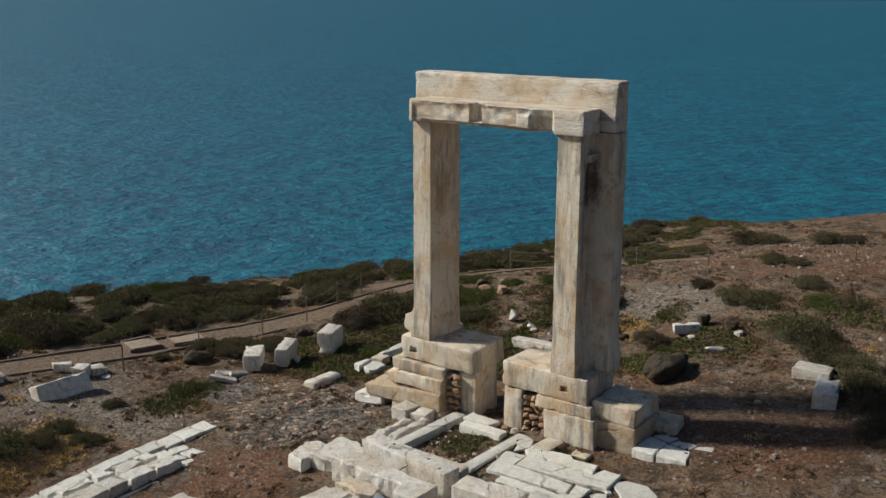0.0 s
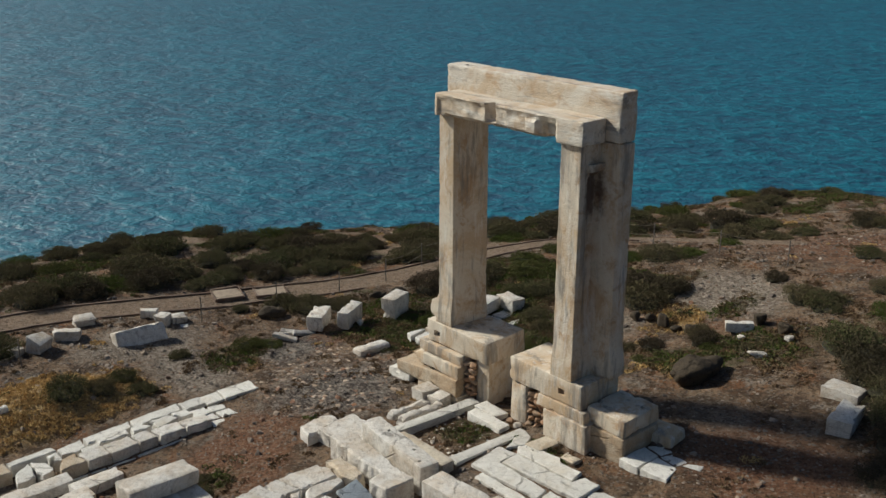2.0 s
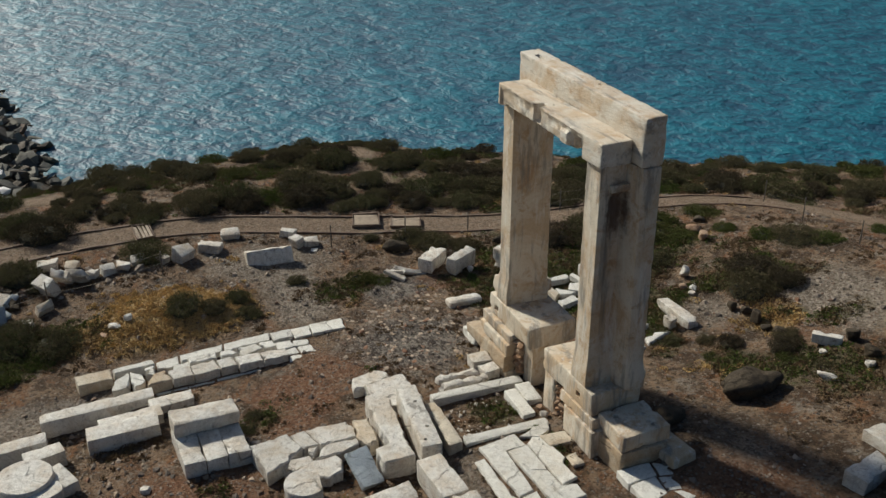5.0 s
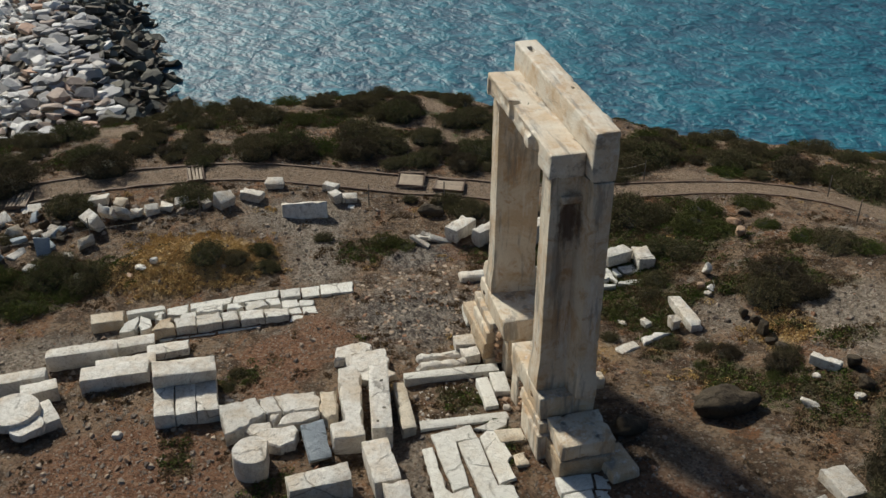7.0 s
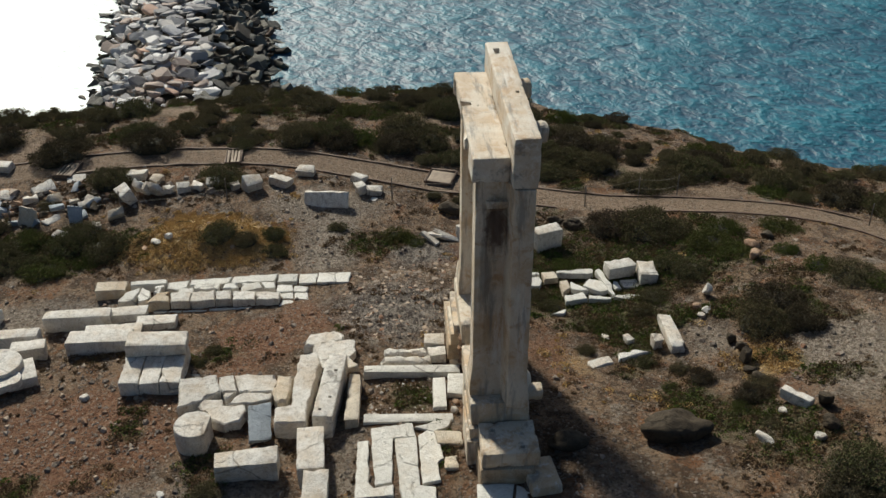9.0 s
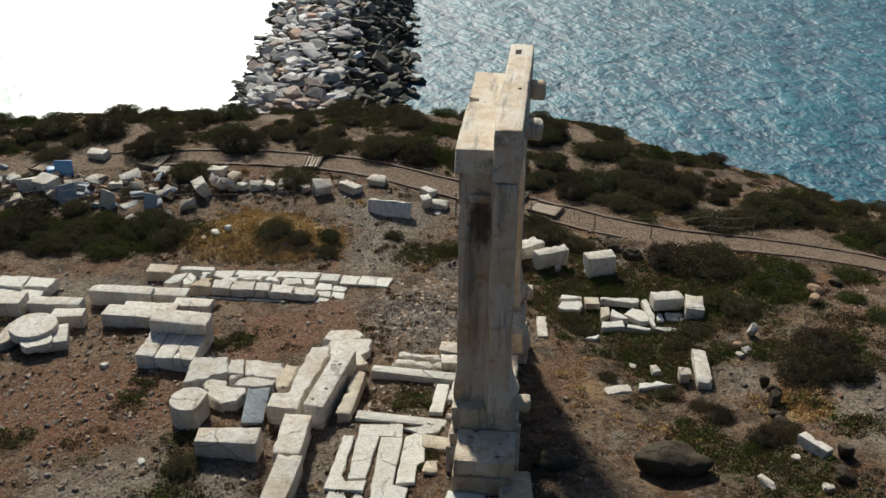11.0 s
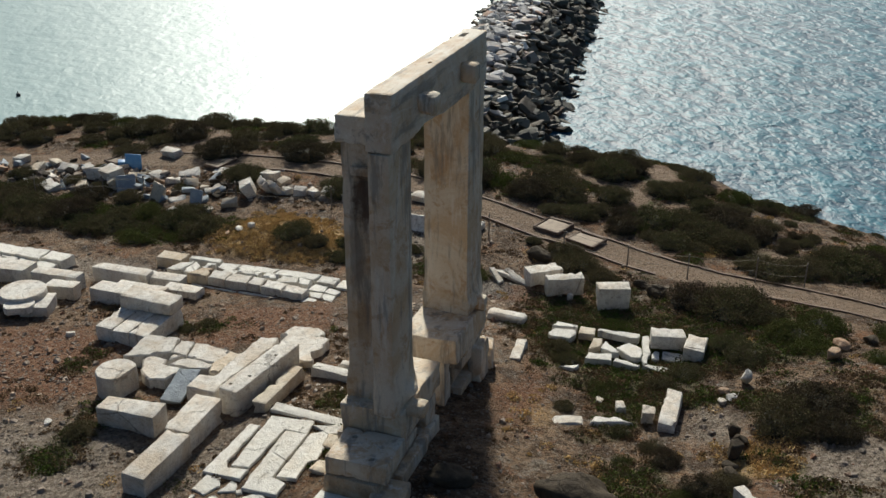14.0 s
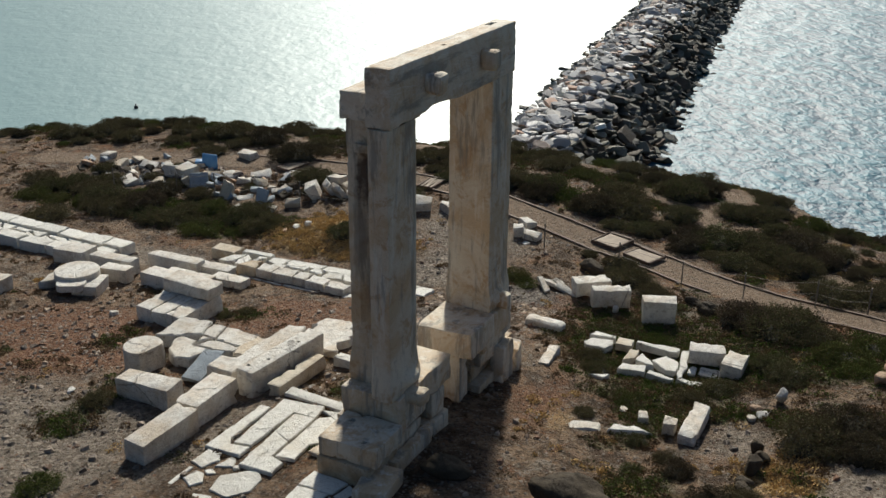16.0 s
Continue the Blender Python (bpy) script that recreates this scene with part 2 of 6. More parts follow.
def sea_water():
    n = Nodes("sea_water")
    split = n.add("ShaderNodeSeparateXYZ")
    n.link(n.geo.outputs["Position"], split.inputs[0])
    # the harbour, behind the breakwater, lies calm
    lee = n.math("SUBTRACT", n.math("ADD", n.math("MULTIPLY", split.outputs[0], 0.137), -9.8), split.outputs[1])
    calm = n.step(lee, 0.0, 6.0)
    at = n.place((1.0, 0.68, 1.0), turn=WAVES)
    swell = n.noise(at, 0.20, 2, 0.5, 0.3)
    chop = n.noise(at, 0.95, 3, 0.5, 0.35)
    small = n.noise(n.place((1.0, 0.8, 1.0), turn=WAVES + 0.45), 3.0, 3, 0.55, 0.3)
    height = n.math("ADD", n.math("MULTIPLY", swell, 2.6), n.math("ADD", n.math("MULTIPLY", chop, 1.5), n.math("MULTIPLY", small, 0.36)))
    height = n.math("MULTIPLY", height, n.math("SUBTRACT", 1.0, n.math("MULTIPLY", calm, 0.85)))
    wide = n.noise(n.place((1, 1, 1)), 0.02, 4, 0.55)
    colour = n.mix(n.step(wide, 0.35, 0.65), (0.0001, 0.040, 0.080), (0.0001, 0.050, 0.097))
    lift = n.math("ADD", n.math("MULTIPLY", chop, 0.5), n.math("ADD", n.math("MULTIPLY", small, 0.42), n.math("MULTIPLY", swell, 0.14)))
    # Lighter crests paint in the sky that the wave faces would reflect.
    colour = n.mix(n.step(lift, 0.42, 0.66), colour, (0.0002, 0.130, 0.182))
    # Paler harbour colour puts the glare of the bright sky into the water.
    colour = n.mix(calm, colour, (0.14, 0.24, 0.24))
    n.bsdf.inputs["IOR"].default_value = 1.33
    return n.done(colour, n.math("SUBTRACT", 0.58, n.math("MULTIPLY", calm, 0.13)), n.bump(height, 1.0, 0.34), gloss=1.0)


def leaf(name, a, b, dead):
    n = Nodes(name)
    isle, ob = n.geo.outputs["Random Per Island"], n.info.outputs["Random"]
    colour = n.mix(n.step(n.math("FRACT", n.math("ADD", isle, ob)), 0.0, 1.0), a, b)
    colour = n.mix(n.step(n.math("FRACT", n.math("MULTIPLY", n.math("ADD", isle, ob), 7.3)), 0.66, 0.8), colour, dead)
    colour = n.mix(n.math("MULTIPLY", ob, 0.55), colour, dead)
    # thin leaves let some light through
    thin, both = n.add("ShaderNodeBsdfTranslucent"), n.add("ShaderNodeMixShader")
    n.link(colour, thin.inputs["Color"])
    both.inputs[0].default_value = 0.10
    n.link(n.bsdf.outputs[0], both.inputs[1])
    n.link(thin.outputs[0], both.inputs[2])
    n.link(both.outputs[0], n.tree.nodes["Material Output"].inputs["Surface"])
    return n.done(colour, 1.0, gloss=0.0)


def plain(name, a, b, scale, rough=0.8, metal=0.0):
    n = Nodes(name)
    at = n.place(shift=n.info.outputs["Random"])
    colour = n.mix(n.step(n.noise(at, scale, 6, 0.7), 0.35, 0.65), a, b)
    return n.done(colour, rough, n.bump(n.noise(at, scale * 4, 5, 0.7), 0.4, 0.01), metal)


ROCK_PILE = boulder_stone("breakwater_stone", 1.5)
# A darkened copy for the breakwater's shaded slope and its wet waterline.
SHADED_WET_PILE = boulder_stone("shaded_wet_breakwater_stone", (0.36, 0.35, 0.29))
PEBBLE = boulder_stone("pebble_stone", (0.66, 0.55, 0.45))
FLAKE = boulder_stone("flaking_rock", (0.85, 0.68, 0.52))
GROUND = soil()
SEA = sea_water()
SHRUB = leaf("shrub_leaves", (0.064, 0.080, 0.030), (0.128, 0.126, 0.060), (0.145, 0.108, 0.068))
BROWN = leaf("brown_shrub_leaves", (0.082, 0.062, 0.044), (0.120, 0.090, 0.064), (0.070, 0.064, 0.034))
HERB = leaf("green_leaves", (0.066, 0.100, 0.022), (0.105, 0.135, 0.036), (0.115, 0.098, 0.045))
STRAW = leaf("dry_grass", (0.60, 0.43, 0.19), (0.48, 0.33, 0.14), (0.34, 0.21, 0.095))
# Near-black, so the inside of a shrub reads as shade between the leaves.
TWIG_SHADE = plain("twig_bark", (0.022, 0.022, 0.012), (0.036, 0.032, 0.018), 9.0, 1.0)
DEAD = leaf("dead_herbs", (0.15, 0.10, 0.056), (0.20, 0.14, 0.078), (0.11, 0.072, 0.044))
KERB = plain("path_edging", (0.11, 0.068, 0.045), (0.18, 0.12, 0.08), 3.0)
PLANK = plain("worn_planks", (0.30, 0.235, 0.165), (0.22, 0.165, 0.115), 4.0)
POST = plain("fence_metal", (0.13, 0.12, 0.11), (0.20, 0.17, 0.14), 8.0, 0.6, 0.4)
ROPE = plain("fence_rope", (0.20, 0.17, 0.13), (0.12, 0.10, 0.08), 12.0)
PANEL = plain("blue_paint", (0.06, 0.20, 0.42), (0.10, 0.26, 0.46), 3.0, 0.55)
BUOY = plain("buoy_paint", (0.03, 0.03, 0.03), (0.06, 0.05, 0.05), 3.0, 0.5)


# ---- builders ----
def ground_height(x, y):
    """The lie of the land near the gate: a slope with broad swells."""
    x, y = np.asarray(x, float), np.asarray(y, float)
    cx, cy = np.clip(x, -30, 26), np.clip(y, -34, 34)
    z = -0.3137 + 0.05394 * cx + 0.01296 * cy
    for a, b, s, w in SWELLS:
        z = z + w * np.exp(-((cx - a) ** 2 + (cy - b) ** 2) / (2 * s * s))
    return z


SWELLS = [(-18, -20, 6, 0.62), (-18, -10, 6, 0.499), (-18, 0, 6, 0.339), (-18, 10, 6, -0.506), (-18, 20, 6, -0.387), (-9, -20, 6, -0.533),
          (-9, -10, 6, 0.339), (-9, 0, 6, -0.374), (-9, 10, 6, 0.46), (-9, 20, 6, -0.701), (0, -20, 6, 0.303), (0, -10, 6, -0.145),
          (0, 0, 6, -0.886), (0, 10, 6, 1.168), (0, 20, 6, 0.134), (8, -20, 6, -0.143), (8, -10, 6, 0.618), (8, 0, 6, 0.35), (8, 10, 6, 0.596),
          (8, 20, 6, 0.56), (-4, 4, 3, -0.208), (0, 8, 3, -0.577), (-9, -13, 3, -0.305), (-4, -1, 3, 0.778), (2, 0, 3, 0.68), (-9, 3, 3, 0.004),
          (1, 4, 3, -0.033), (-1, -6, 3, 0.453)]
SHORE = [(-3, -48), (-12, -40), (-17.3, -33), (-20.8, -27.5), (-22.8, -21), (-23.6, -14), (-24.8, -8), (-25.4, -2), (-25.2, 2.2), (-22.6, 6.4),
         (-19.6, 11), (-17.6, 14.6), (-15.2, 18.6), (-12.8, 22.2), (-10, 27), (-6.5, 29.2), (-4, 29.4), (-1, 31.5), (4, 37), (14, 46), (40, 60),
         (90, 40), (90, -60), (40, -75), (10, -62)]
SEA_LEVEL = -12.0
PATH_LINE = [(-13.2, -26.5), (-14.6, -22.5), (-15.3, -19), (-15.9, -15.5), (-16.2, -12), (-16.2, -9), (-16.0, -6.5), (-15.2, -3.8), (-14.4, -1.5),
             (-13.7, 0.8), (-12.7, 3.2), (-11.8, 5.5), (-11.3, 7.8), (-10.8, 10.2), (-10.2, 12.4), (-9.0, 14.2), (-7.4, 15.2), (-5.2, 15.9), (-2, 16.6)]


def smooth_line(points, each=6):
    """A line that glides through the points."""
    p = [Vector((*a, 0)) for a in points]
    out = []
    for k in range(len(p) - 1):
        a, b, c, d = p[max(k - 1, 0)], p[k], p[k + 1], p[min(k + 2, len(p) - 1)]
        for m in range(each):
            t = m / each
            out.append(0.5 * (2 * b + (c - a) * t + (2 * a - 5 * b + 4 * c - d) * t * t + (3 * b - a - 3 * c + d) * t**3))
    return out + [p[-1]]


def line_gap(x, y, line):
    """How far each place lies from a line of points."""
    best = np.full(np.shape(x), 1e9)
    for a, b in zip(line, line[1:]):
        ex, ey = b[0] - a[0], b[1] - a[1]
        t = np.clip(((x - a[0]) * ex + (y - a[1]) * ey) / (ex * ex + ey * ey + 1e-9), 0, 1)
        best = np.minimum(best, np.hypot(x - a[0] - t * ex, y - a[1] - t * ey))
    return best


def inside(x, y, ring):
    found = np.zeros(np.shape(x), bool)
    for (ax, ay), (bx, by) in zip(ring, ring[1:] + ring[:1]):
        crosses = ((ay > y) != (by > y)) & (x < (bx - ax) * (y - ay) / (by - ay + 1e-12) + ax)
        found ^= crosses
    return found


def mesh_of(name, verts, faces, smooth=False):
    me = bpy.data.meshes.new(name)
    me.from_pydata([tuple(v) for v in verts], [], faces)
    me.update()
    if smooth:
        me.polygons.foreach_set("use_smooth", np.ones(len(me.polygons), bool))
    return me


def thing(name, at, label, category, group="", kind=""):
    ob = new(name)
    ob.empty_display_size = 0.2
    ob.matrix_world = at if isinstance(at, Matrix) else pose(*at)
    return tagged(ob, label, category, group, kind)


def part(name, data, material, parent, label="", at=None):
    """One mesh object under a thing or a part."""
    if isinstance(data, bmesh.types.BMesh):
        me = bpy.data.meshes.new(name)
        data.to_mesh(me)
        data.free()
        data = me
    if material and not data.materials:
        data.materials.append(material)
    ob = new(name, data)
    ob.parent = parent
    if at is not None:
        ob.matrix_local = at
    return tagged(ob, label)


def single(name, data, material, at, label, category, group="", kind=""):
    """A thing of one mesh."""
    data.materials.append(material)
    ob = new(name, data)
    ob.matrix_world = at
    return tagged(ob, label, category, group, kind)


def worn_block(size, seed, edge=0.016, wear=0.007, cell=0.16, chips=0.025, shape=None, skew=0.025, holes=()):
    """A squared stone with rounded edges, uneven faces and chipped arrises; its base lies at z = 0.

    holes: mortises, each (axis, side, u, v, wide, high, deep), u and v along the two other axes from the middle.
    """
    half = [s / 2 for s in size]
    lines = []
    for h in half:
        e = min(edge, h * 0.45)
        k = max(1, min(84, round(2 * (h - e) / cell)))
        lines.append([-h] + [-(h - e) + 2 * (h - e) * i / k for i in range(k + 1)] + [h])
    for axis, side, u, v, wide, high, deep in holes:
        for other, c, w in zip([a for a in range(3) if a != axis], (u, v), (wide, high)):
            lines[other] = sorted(lines[other] + [c - w / 2 - 0.012, c - w / 2, c + w / 2, c + w / 2 + 0.012])
    index, verts, faces = {}, [], []
    rng = random.Random(int(seed * 131))
    bend = {(a, b, c): Vector([rng.uniform(-skew, skew) for _ in range(3)]) for a in (0, 1) for b in (0, 1) for c in (0, 1)}

    def vert(i, j, k):
        if (i, j, k) not in index:
            index[i, j, k] = len(verts)
            p = Vector((lines[0][i], lines[1][j], lines[2][k]))
            q = Vector([max(-(h - edge), min(h - edge, c)) for c, h in zip(p, half)])
            sunk = Vector((0, 0, 0))
            for axis, side, u, v, wide, high, deep in holes:
                a, b = [k for k in range(3) if k != axis]
                if p[axis] * side > half[axis] - 1e-6 and abs(p[a] - u) < wide / 2 + 1e-4 and abs(p[b] - v) < high / 2 + 1e-4:
                    sunk[axis] -= side * deep
            off = p - q
            arris = sum(abs(abs(c) - h) < edge * 1.01 for c, h in zip(p, half)) >= 2
            if off.length > 1e-6:
                p = q + off.normalized() * min(edge, off.length)
            s = Vector((seed * 7.3, seed * 3.1, seed * 5.7))
            way = Vector([c / h for c, h in zip(p, half)]).normalized()
            p += way * wear * (noise.noise(p * 2.1 + s) + 0.6 * noise.noise(p * 6.3 + s))
            if arris:
                bite = noise.noise(p * 5.5 + s * 1.7)
                if bite > 0.2:
                    p -= way * chips * (bite - 0.2) * 4.0
            u, v, w = [0.5 + 0.5 * c / h for c, h in zip(p, half)]
            for (a, b, c), way in bend.items():
                p += way * ((u if a else 1 - u) * (v if b else 1 - v) * (w if c else 1 - w))
            p += sunk
            if shape:
                p = Vector(shape(p, half))
            p.z += half[2]
            verts.append(p)
        return index[i, j, k]

    n = [len(l) - 1 for l in lines]
    for a, b, c in ((0, 1, 2), (1, 2, 0), (2, 0, 1)):
        for end in (0, n[c]):
            for i in range(n[a]):
                for j in range(n[b]):
                    quad = []
                    for u, v in ((i, j), (i + 1, j), (i + 1, j + 1), (i, j + 1)):
                        ijk = [0, 0, 0]
                        ijk[a], ijk[b], ijk[c] = u, v, end
                        quad.append(vert(*ijk))
                    faces.append(quad if end else quad[::-1])
    me = mesh_of("worn_block", verts, faces, True)
    me.set_sharp_from_angle(angle=radians(24))
    return me


def slab_mesh(outline, thick, seed, ragged=0.026, edge=0.018, grain=0.12):
    """A stone of any outline (anticlockwise), with broken edges, a chipped rim and uneven sides; its base lies at z = 0."""
    if sum(ax * by - bx * ay for (ax, ay), (bx, by) in zip(outline, outline[1:] + outline[:1])) < 0:
        outline = outline[::-1]
    ring = []
    for (ax, ay), (bx, by) in zip(outline, outline[1:] + outline[:1]):
        far = math.hypot(bx - ax, by - ay)
        k = max(1, round(far / grain))
        for m in range(k):
            t = m / k
            x, y = ax + (bx - ax) * t, ay + (by - ay) * t
            w = ragged * (0.5 if m == 0 else 1.0)
            ring.append(Vector((x + w * noise.noise((x * 3 + seed, y * 3, seed)) + 0.4 * w * noise.noise((x * 11, y * 11 + seed, seed)),
                                y + w * noise.noise((x * 3, y * 3 + seed, -seed)) + 0.4 * w * noise.noise((x * 11 + seed, y * 11, seed)), 0)))
    n = len(ring)
    inward = []
    for k in range(n):
        way = (ring[(k + 1) % n] - ring[k - 1]).normalized()
        inward.append(Vector((-way.y, way.x, 0)))
    sides = max(1, round(thick / 0.2))
    levels = [((thick - edge) * k / sides, 0.0) for k in range(sides + 1)] + [(thick, edge)]
    verts, faces = [], []
    for level, (z, pull) in enumerate(levels):
        for p, way in zip(ring, inward):
            rough = 0.5 * ragged * noise.noise((p.x * 5, p.y * 5, z * 5 + seed)) if 0 < level else 0.0
            chip = max(0.0, noise.noise((p.x * 4.5 + seed, p.y * 4.5, 3.0)) - 0.22) * 0.16 if level >= len(levels) - 2 and thick > 0.28 else 0.0
            q = p + way * (pull + rough + chip * (1.0 if pull else 0.25))
            verts.append((q.x, q.y, z - (chip * 0.7 if level == len(levels) - 2 else 0.0) + (0.006 * noise.noise((q.x * 4, q.y * 4, seed)) if z else 0)))
    for level in range(len(levels) - 1):
        for i in range(n):
            j = (i + 1) % n
            faces.append((level * n + i, level * n + j, (level + 1) * n + j, (level + 1) * n + i))
    faces.append(tuple((len(levels) - 1) * n + i for i in range(n)))
    return mesh_of("slab", verts, faces)


def rock_mesh(size, seed, points=16, flat=0.75, bevel=True):
    """An angular broken stone."""
    rng = random.Random(seed)
    bm = bmesh.new()
    for _ in range(points):
        v = Vector([rng.gauss(0, 1) for _ in range(3)]).normalized() * rng.uniform(0.8, 1.0)
        v = Vector([math.copysign(abs(c) ** flat, c) for c in v])
        bm.verts.new((v.x * size[0] / 2, v.y * size[1] / 2, v.z * size[2] / 2 + size[2] * 0.42))
    hull = bmesh.ops.convex_hull(bm, input=bm.verts)
    loose = list({g for g in hull["geom_interior"] + hull["geom_unused"] if isinstance(g, bmesh.types.BMVert)})
    bmesh.ops.delete(bm, geom=loose, context="VERTS")
    if bevel:
        bmesh.ops.bevel(bm, geom=list(bm.edges), offset=min(size) * 0.045, segments=1, affect="EDGES")
    me = bpy.data.meshes.new("rock")
    bm.to_mesh(me)
    bm.free()
    return me


def round_rock(size, seed):
    """A smooth weathered boulder."""
    bm = bmesh.new()
    bmesh.ops.create_icosphere(bm, subdivisions=4, radius=0.5)
    for v in bm.verts:
        p = v.co.copy()
        w = 1 + 0.28 * noise.noise(p * 2.2 + Vector((seed, seed * 2, 0))) + 0.10 * noise.noise(p * 6 + Vector((0, seed, seed))) + 0.04 * noise.noise(p * 15)
        v.co = Vector((p.x * size[0], p.y * size[1], max(p.z, -0.28) * size[2] + 0.26 * size[2])) * w
    me = bpy.data.meshes.new("boulder")
    bm.to_mesh(me)
    bm.free()
    me.polygons.foreach_set("use_smooth", np.ones(len(me.polygons), bool))
    return me


# ---- ground ----
def axis_steps(low, high, fine_low, fine_high, fine, coarse):
    left = list(np.arange(low, fine_low, coarse))
    return np.array(left + list(np.arange(fine_low, fine_high, fine)) + list(np.arange(fine_high, high + coarse, coarse)))


def blot(x, y, cx, cy, rx, ry, turn=0.0):
    c, s = math.cos(radians(turn)), math.sin(radians(turn))
    u, v = (c * (x - cx) + s * (y - cy)) / rx, (-s * (x - cx) + c * (y - cy)) / ry
    return np.clip(1.35 - np.hypot(u, v), 0, 1)


def build_ground():
    xs, ys = axis_steps(-46, 96, -33, 9.0, 0.24, 1.6), axis_steps(-80, 66, -30, 33, 0.24, 1.6)
    gx, gy = np.meshgrid(xs, ys, indexing="ij")
    shore = smooth_line(SHORE + SHORE[:1], 5)
    ring = [(p.x, p.y) for p in shore]
    gap = line_gap(gx, gy, ring) * np.where(inside(gx, gy, ring), 1.0, -1.0)
    path = smooth_line(PATH_LINE, 4)
    on_path = line_gap(gx, gy, path)
    z = ground_height(gx, gy)
    lumps, fine, tors, tors2 = (np.zeros_like(z) for _ in range(4))
    for i in range(gx.shape[0]):
        for j in range(gx.shape[1]):
            p = Vector((gx[i, j], gy[i, j], 0.0))
            lumps[i, j] = noise.noise(p * 0.45)
            fine[i, j] = noise.noise(p * 1.7) + 0.5 * noise.noise(p * 3.9)
            tors2[i, j] = noise.noise(p * 0.75 + Vector((2, 8, 5)))
            tors[i, j] = noise.noise(p * 0.22 + Vector((9, 3, 1)))
    quiet = np.clip((on_path - 0.7) / 0.8, 0, 1)
    rocky = blot(gx, gy, -4.6, -2.2, 2.6, 2.4, 20) + blot(gx, gy, -8.7, -1.4, 1.2, 1.5)
    z = z + quiet * (0.07 * lumps + 0.045 * fine + 0.10 * np.clip(rocky, 0, 1) * fine)
    mound = blot(gx, gy, -9.6, -8.9, 1.4, 2.2) * 0.45 + blot(gx, gy, 3.2, -6.3, 1.1, 0.9) * 0.14
    z = z + mound
    level = np.clip(1.8 * blot(gx, gy, 3.3, -2.4, 2.5, 1.6), 0, 1)
    z = z * (1 - level) + 0.195 * level - 0.10 * np.clip(1.6 * blot(gx, gy, -5.7, 3.4, 1.5, 2.2), 0, 1)
    edge = gap + 1.2 * tors + 0.5 * lumps
    z = z - 0.35 * np.clip(1 - gap / 3.0, 0, 1) ** 2
    drop = np.clip(-edge, 0, None)
    z = z - 1.15 * drop - 0.035 * drop**2 + np.where(drop > 0, 0.5 * fine + 0.6 * lumps, 0) * np.clip(drop / 2, 0, 1)
    z = np.maximum(z, -16.0)
    # soils: gravel, green growth, red earth; straw, trodden path, bare rock
    gravel = (1.3 * blot(gx, gy, 6.3, -7.4, 3.8, 3.2) + blot(gx, gy, -12.2, -4.8, 1.6, 2.6) + 1.1 * blot(gx, gy, -0.2, 9.9, 2.6, 1.7, -15) + blot(gx, gy, -9.0, -4.6, 2.0, 1.3)
              + blot(gx, gy, -5.6, -13.5, 1.2, 2.8) + 0.7 * blot(gx, gy, -2.2, 6.6, 1.6, 1.2) + 0.75 * blot(gx, gy, 2.4, -3.7, 3.4, 0.7) + 0.6 * blot(gx, gy, 4, 2.6, 2, 1.2))
    green = (blot(gx, gy, -6.6, 3.4, 3.4, 2.8, 30) + blot(gx, gy, -2.6, 4.6, 1.5, 0.9) + blot(gx, gy, -9.6, -14.4, 1.4, 4.2) + 0.8 * blot(gx, gy, -7.4, 7.6, 2.6, 2.4) + 0.7 * blot(gx, gy, -2.9, 8.9, 1.7, 1.5) + 0.6 * blot(gx, gy, 3.0, 7.2, 2.2, 1.6) + 0.6 * blot(gx, gy, 5.6, 10.0, 2.2, 1.6)
             + 0.7 * blot(gx, gy, 1.4, 5.4, 1.6, 1.0) + 0.7 * blot(gx, gy, 0.2, -2.1, 0.9, 0.7) + 0.7 * blot(gx, gy, 2.4, -1.25, 1.2, 0.3) + 0.4 * blot(gx, gy, -2.3, -7.6, 0.7, 0.9) + 0.6 * blot(gx, gy, 2.4, -7.0, 0.8, 0.8) + 0.8 * blot(gx, gy, 4.4, -7.0, 1.2, 0.8) + 0.8 * blot(gx, gy, -9.4, -3.0, 0.9, 1.3)
             + 0.4 * blot(gx, gy, 2.6, -9.4, 0.7, 1.0) + 0.6 * blot(gx, gy, 0.6, -9.3, 0.8, 0.5) + 0.6 * blot(gx, gy, 3.0, -11.4, 0.9, 0.7) + 0.5 * blot(gx, gy, -2.8, -11.2, 0.5, 0.9) + 0.3 * blot(gx, gy, -3.0, -7.0, 0.8, 1.0))
    seaward = np.interp(gy, [p.y for p in path], [p.x for p in path]) - 0.8 - gx
    west = np.clip(seaward / 1.2, 0, 1)
    patchy = np.clip(1.6 * tors2 - 0.15, 0, 1) * np.clip((gy - 1.2) / 2, 0, 1) * np.clip((3 - gx) / 3, 0, 1) * np.clip((13 - gy) / 3, 0, 1)
    green = green + 0.95 * patchy
    green = green + west * np.clip(0.24 + 1.2 * lumps + 0.7 * tors2, 0, 1)
    red = (0.9 * blot(gx, gy, 1.6, -10.6, 2.6, 3.4) + blot(gx, gy, -2.6, -6.8, 1.7, 1.2) + blot(gx, gy, -8.6, -0.9, 1.0, 1.6) + 0.9 * blot(gx, gy, 6.4, 1.4, 2.8, 2.4)
           + 0.8 * blot(gx, gy, -1.8, 2.0, 2.2, 1.0) + 0.6 * blot(gx, gy, 0.4, -10.8, 2.2, 2.4) + 0.8 * blot(gx, gy, -4.2, -5.4, 1.6, 2.2) + 1.0 * blot(gx, gy, 3.4, 17.5, 8, 5) + 0.5 * blot(gx, gy, -8, 18, 3, 3) + 0.6 * blot(gx, gy, 0.6, 8.0, 1.6, 1.0))
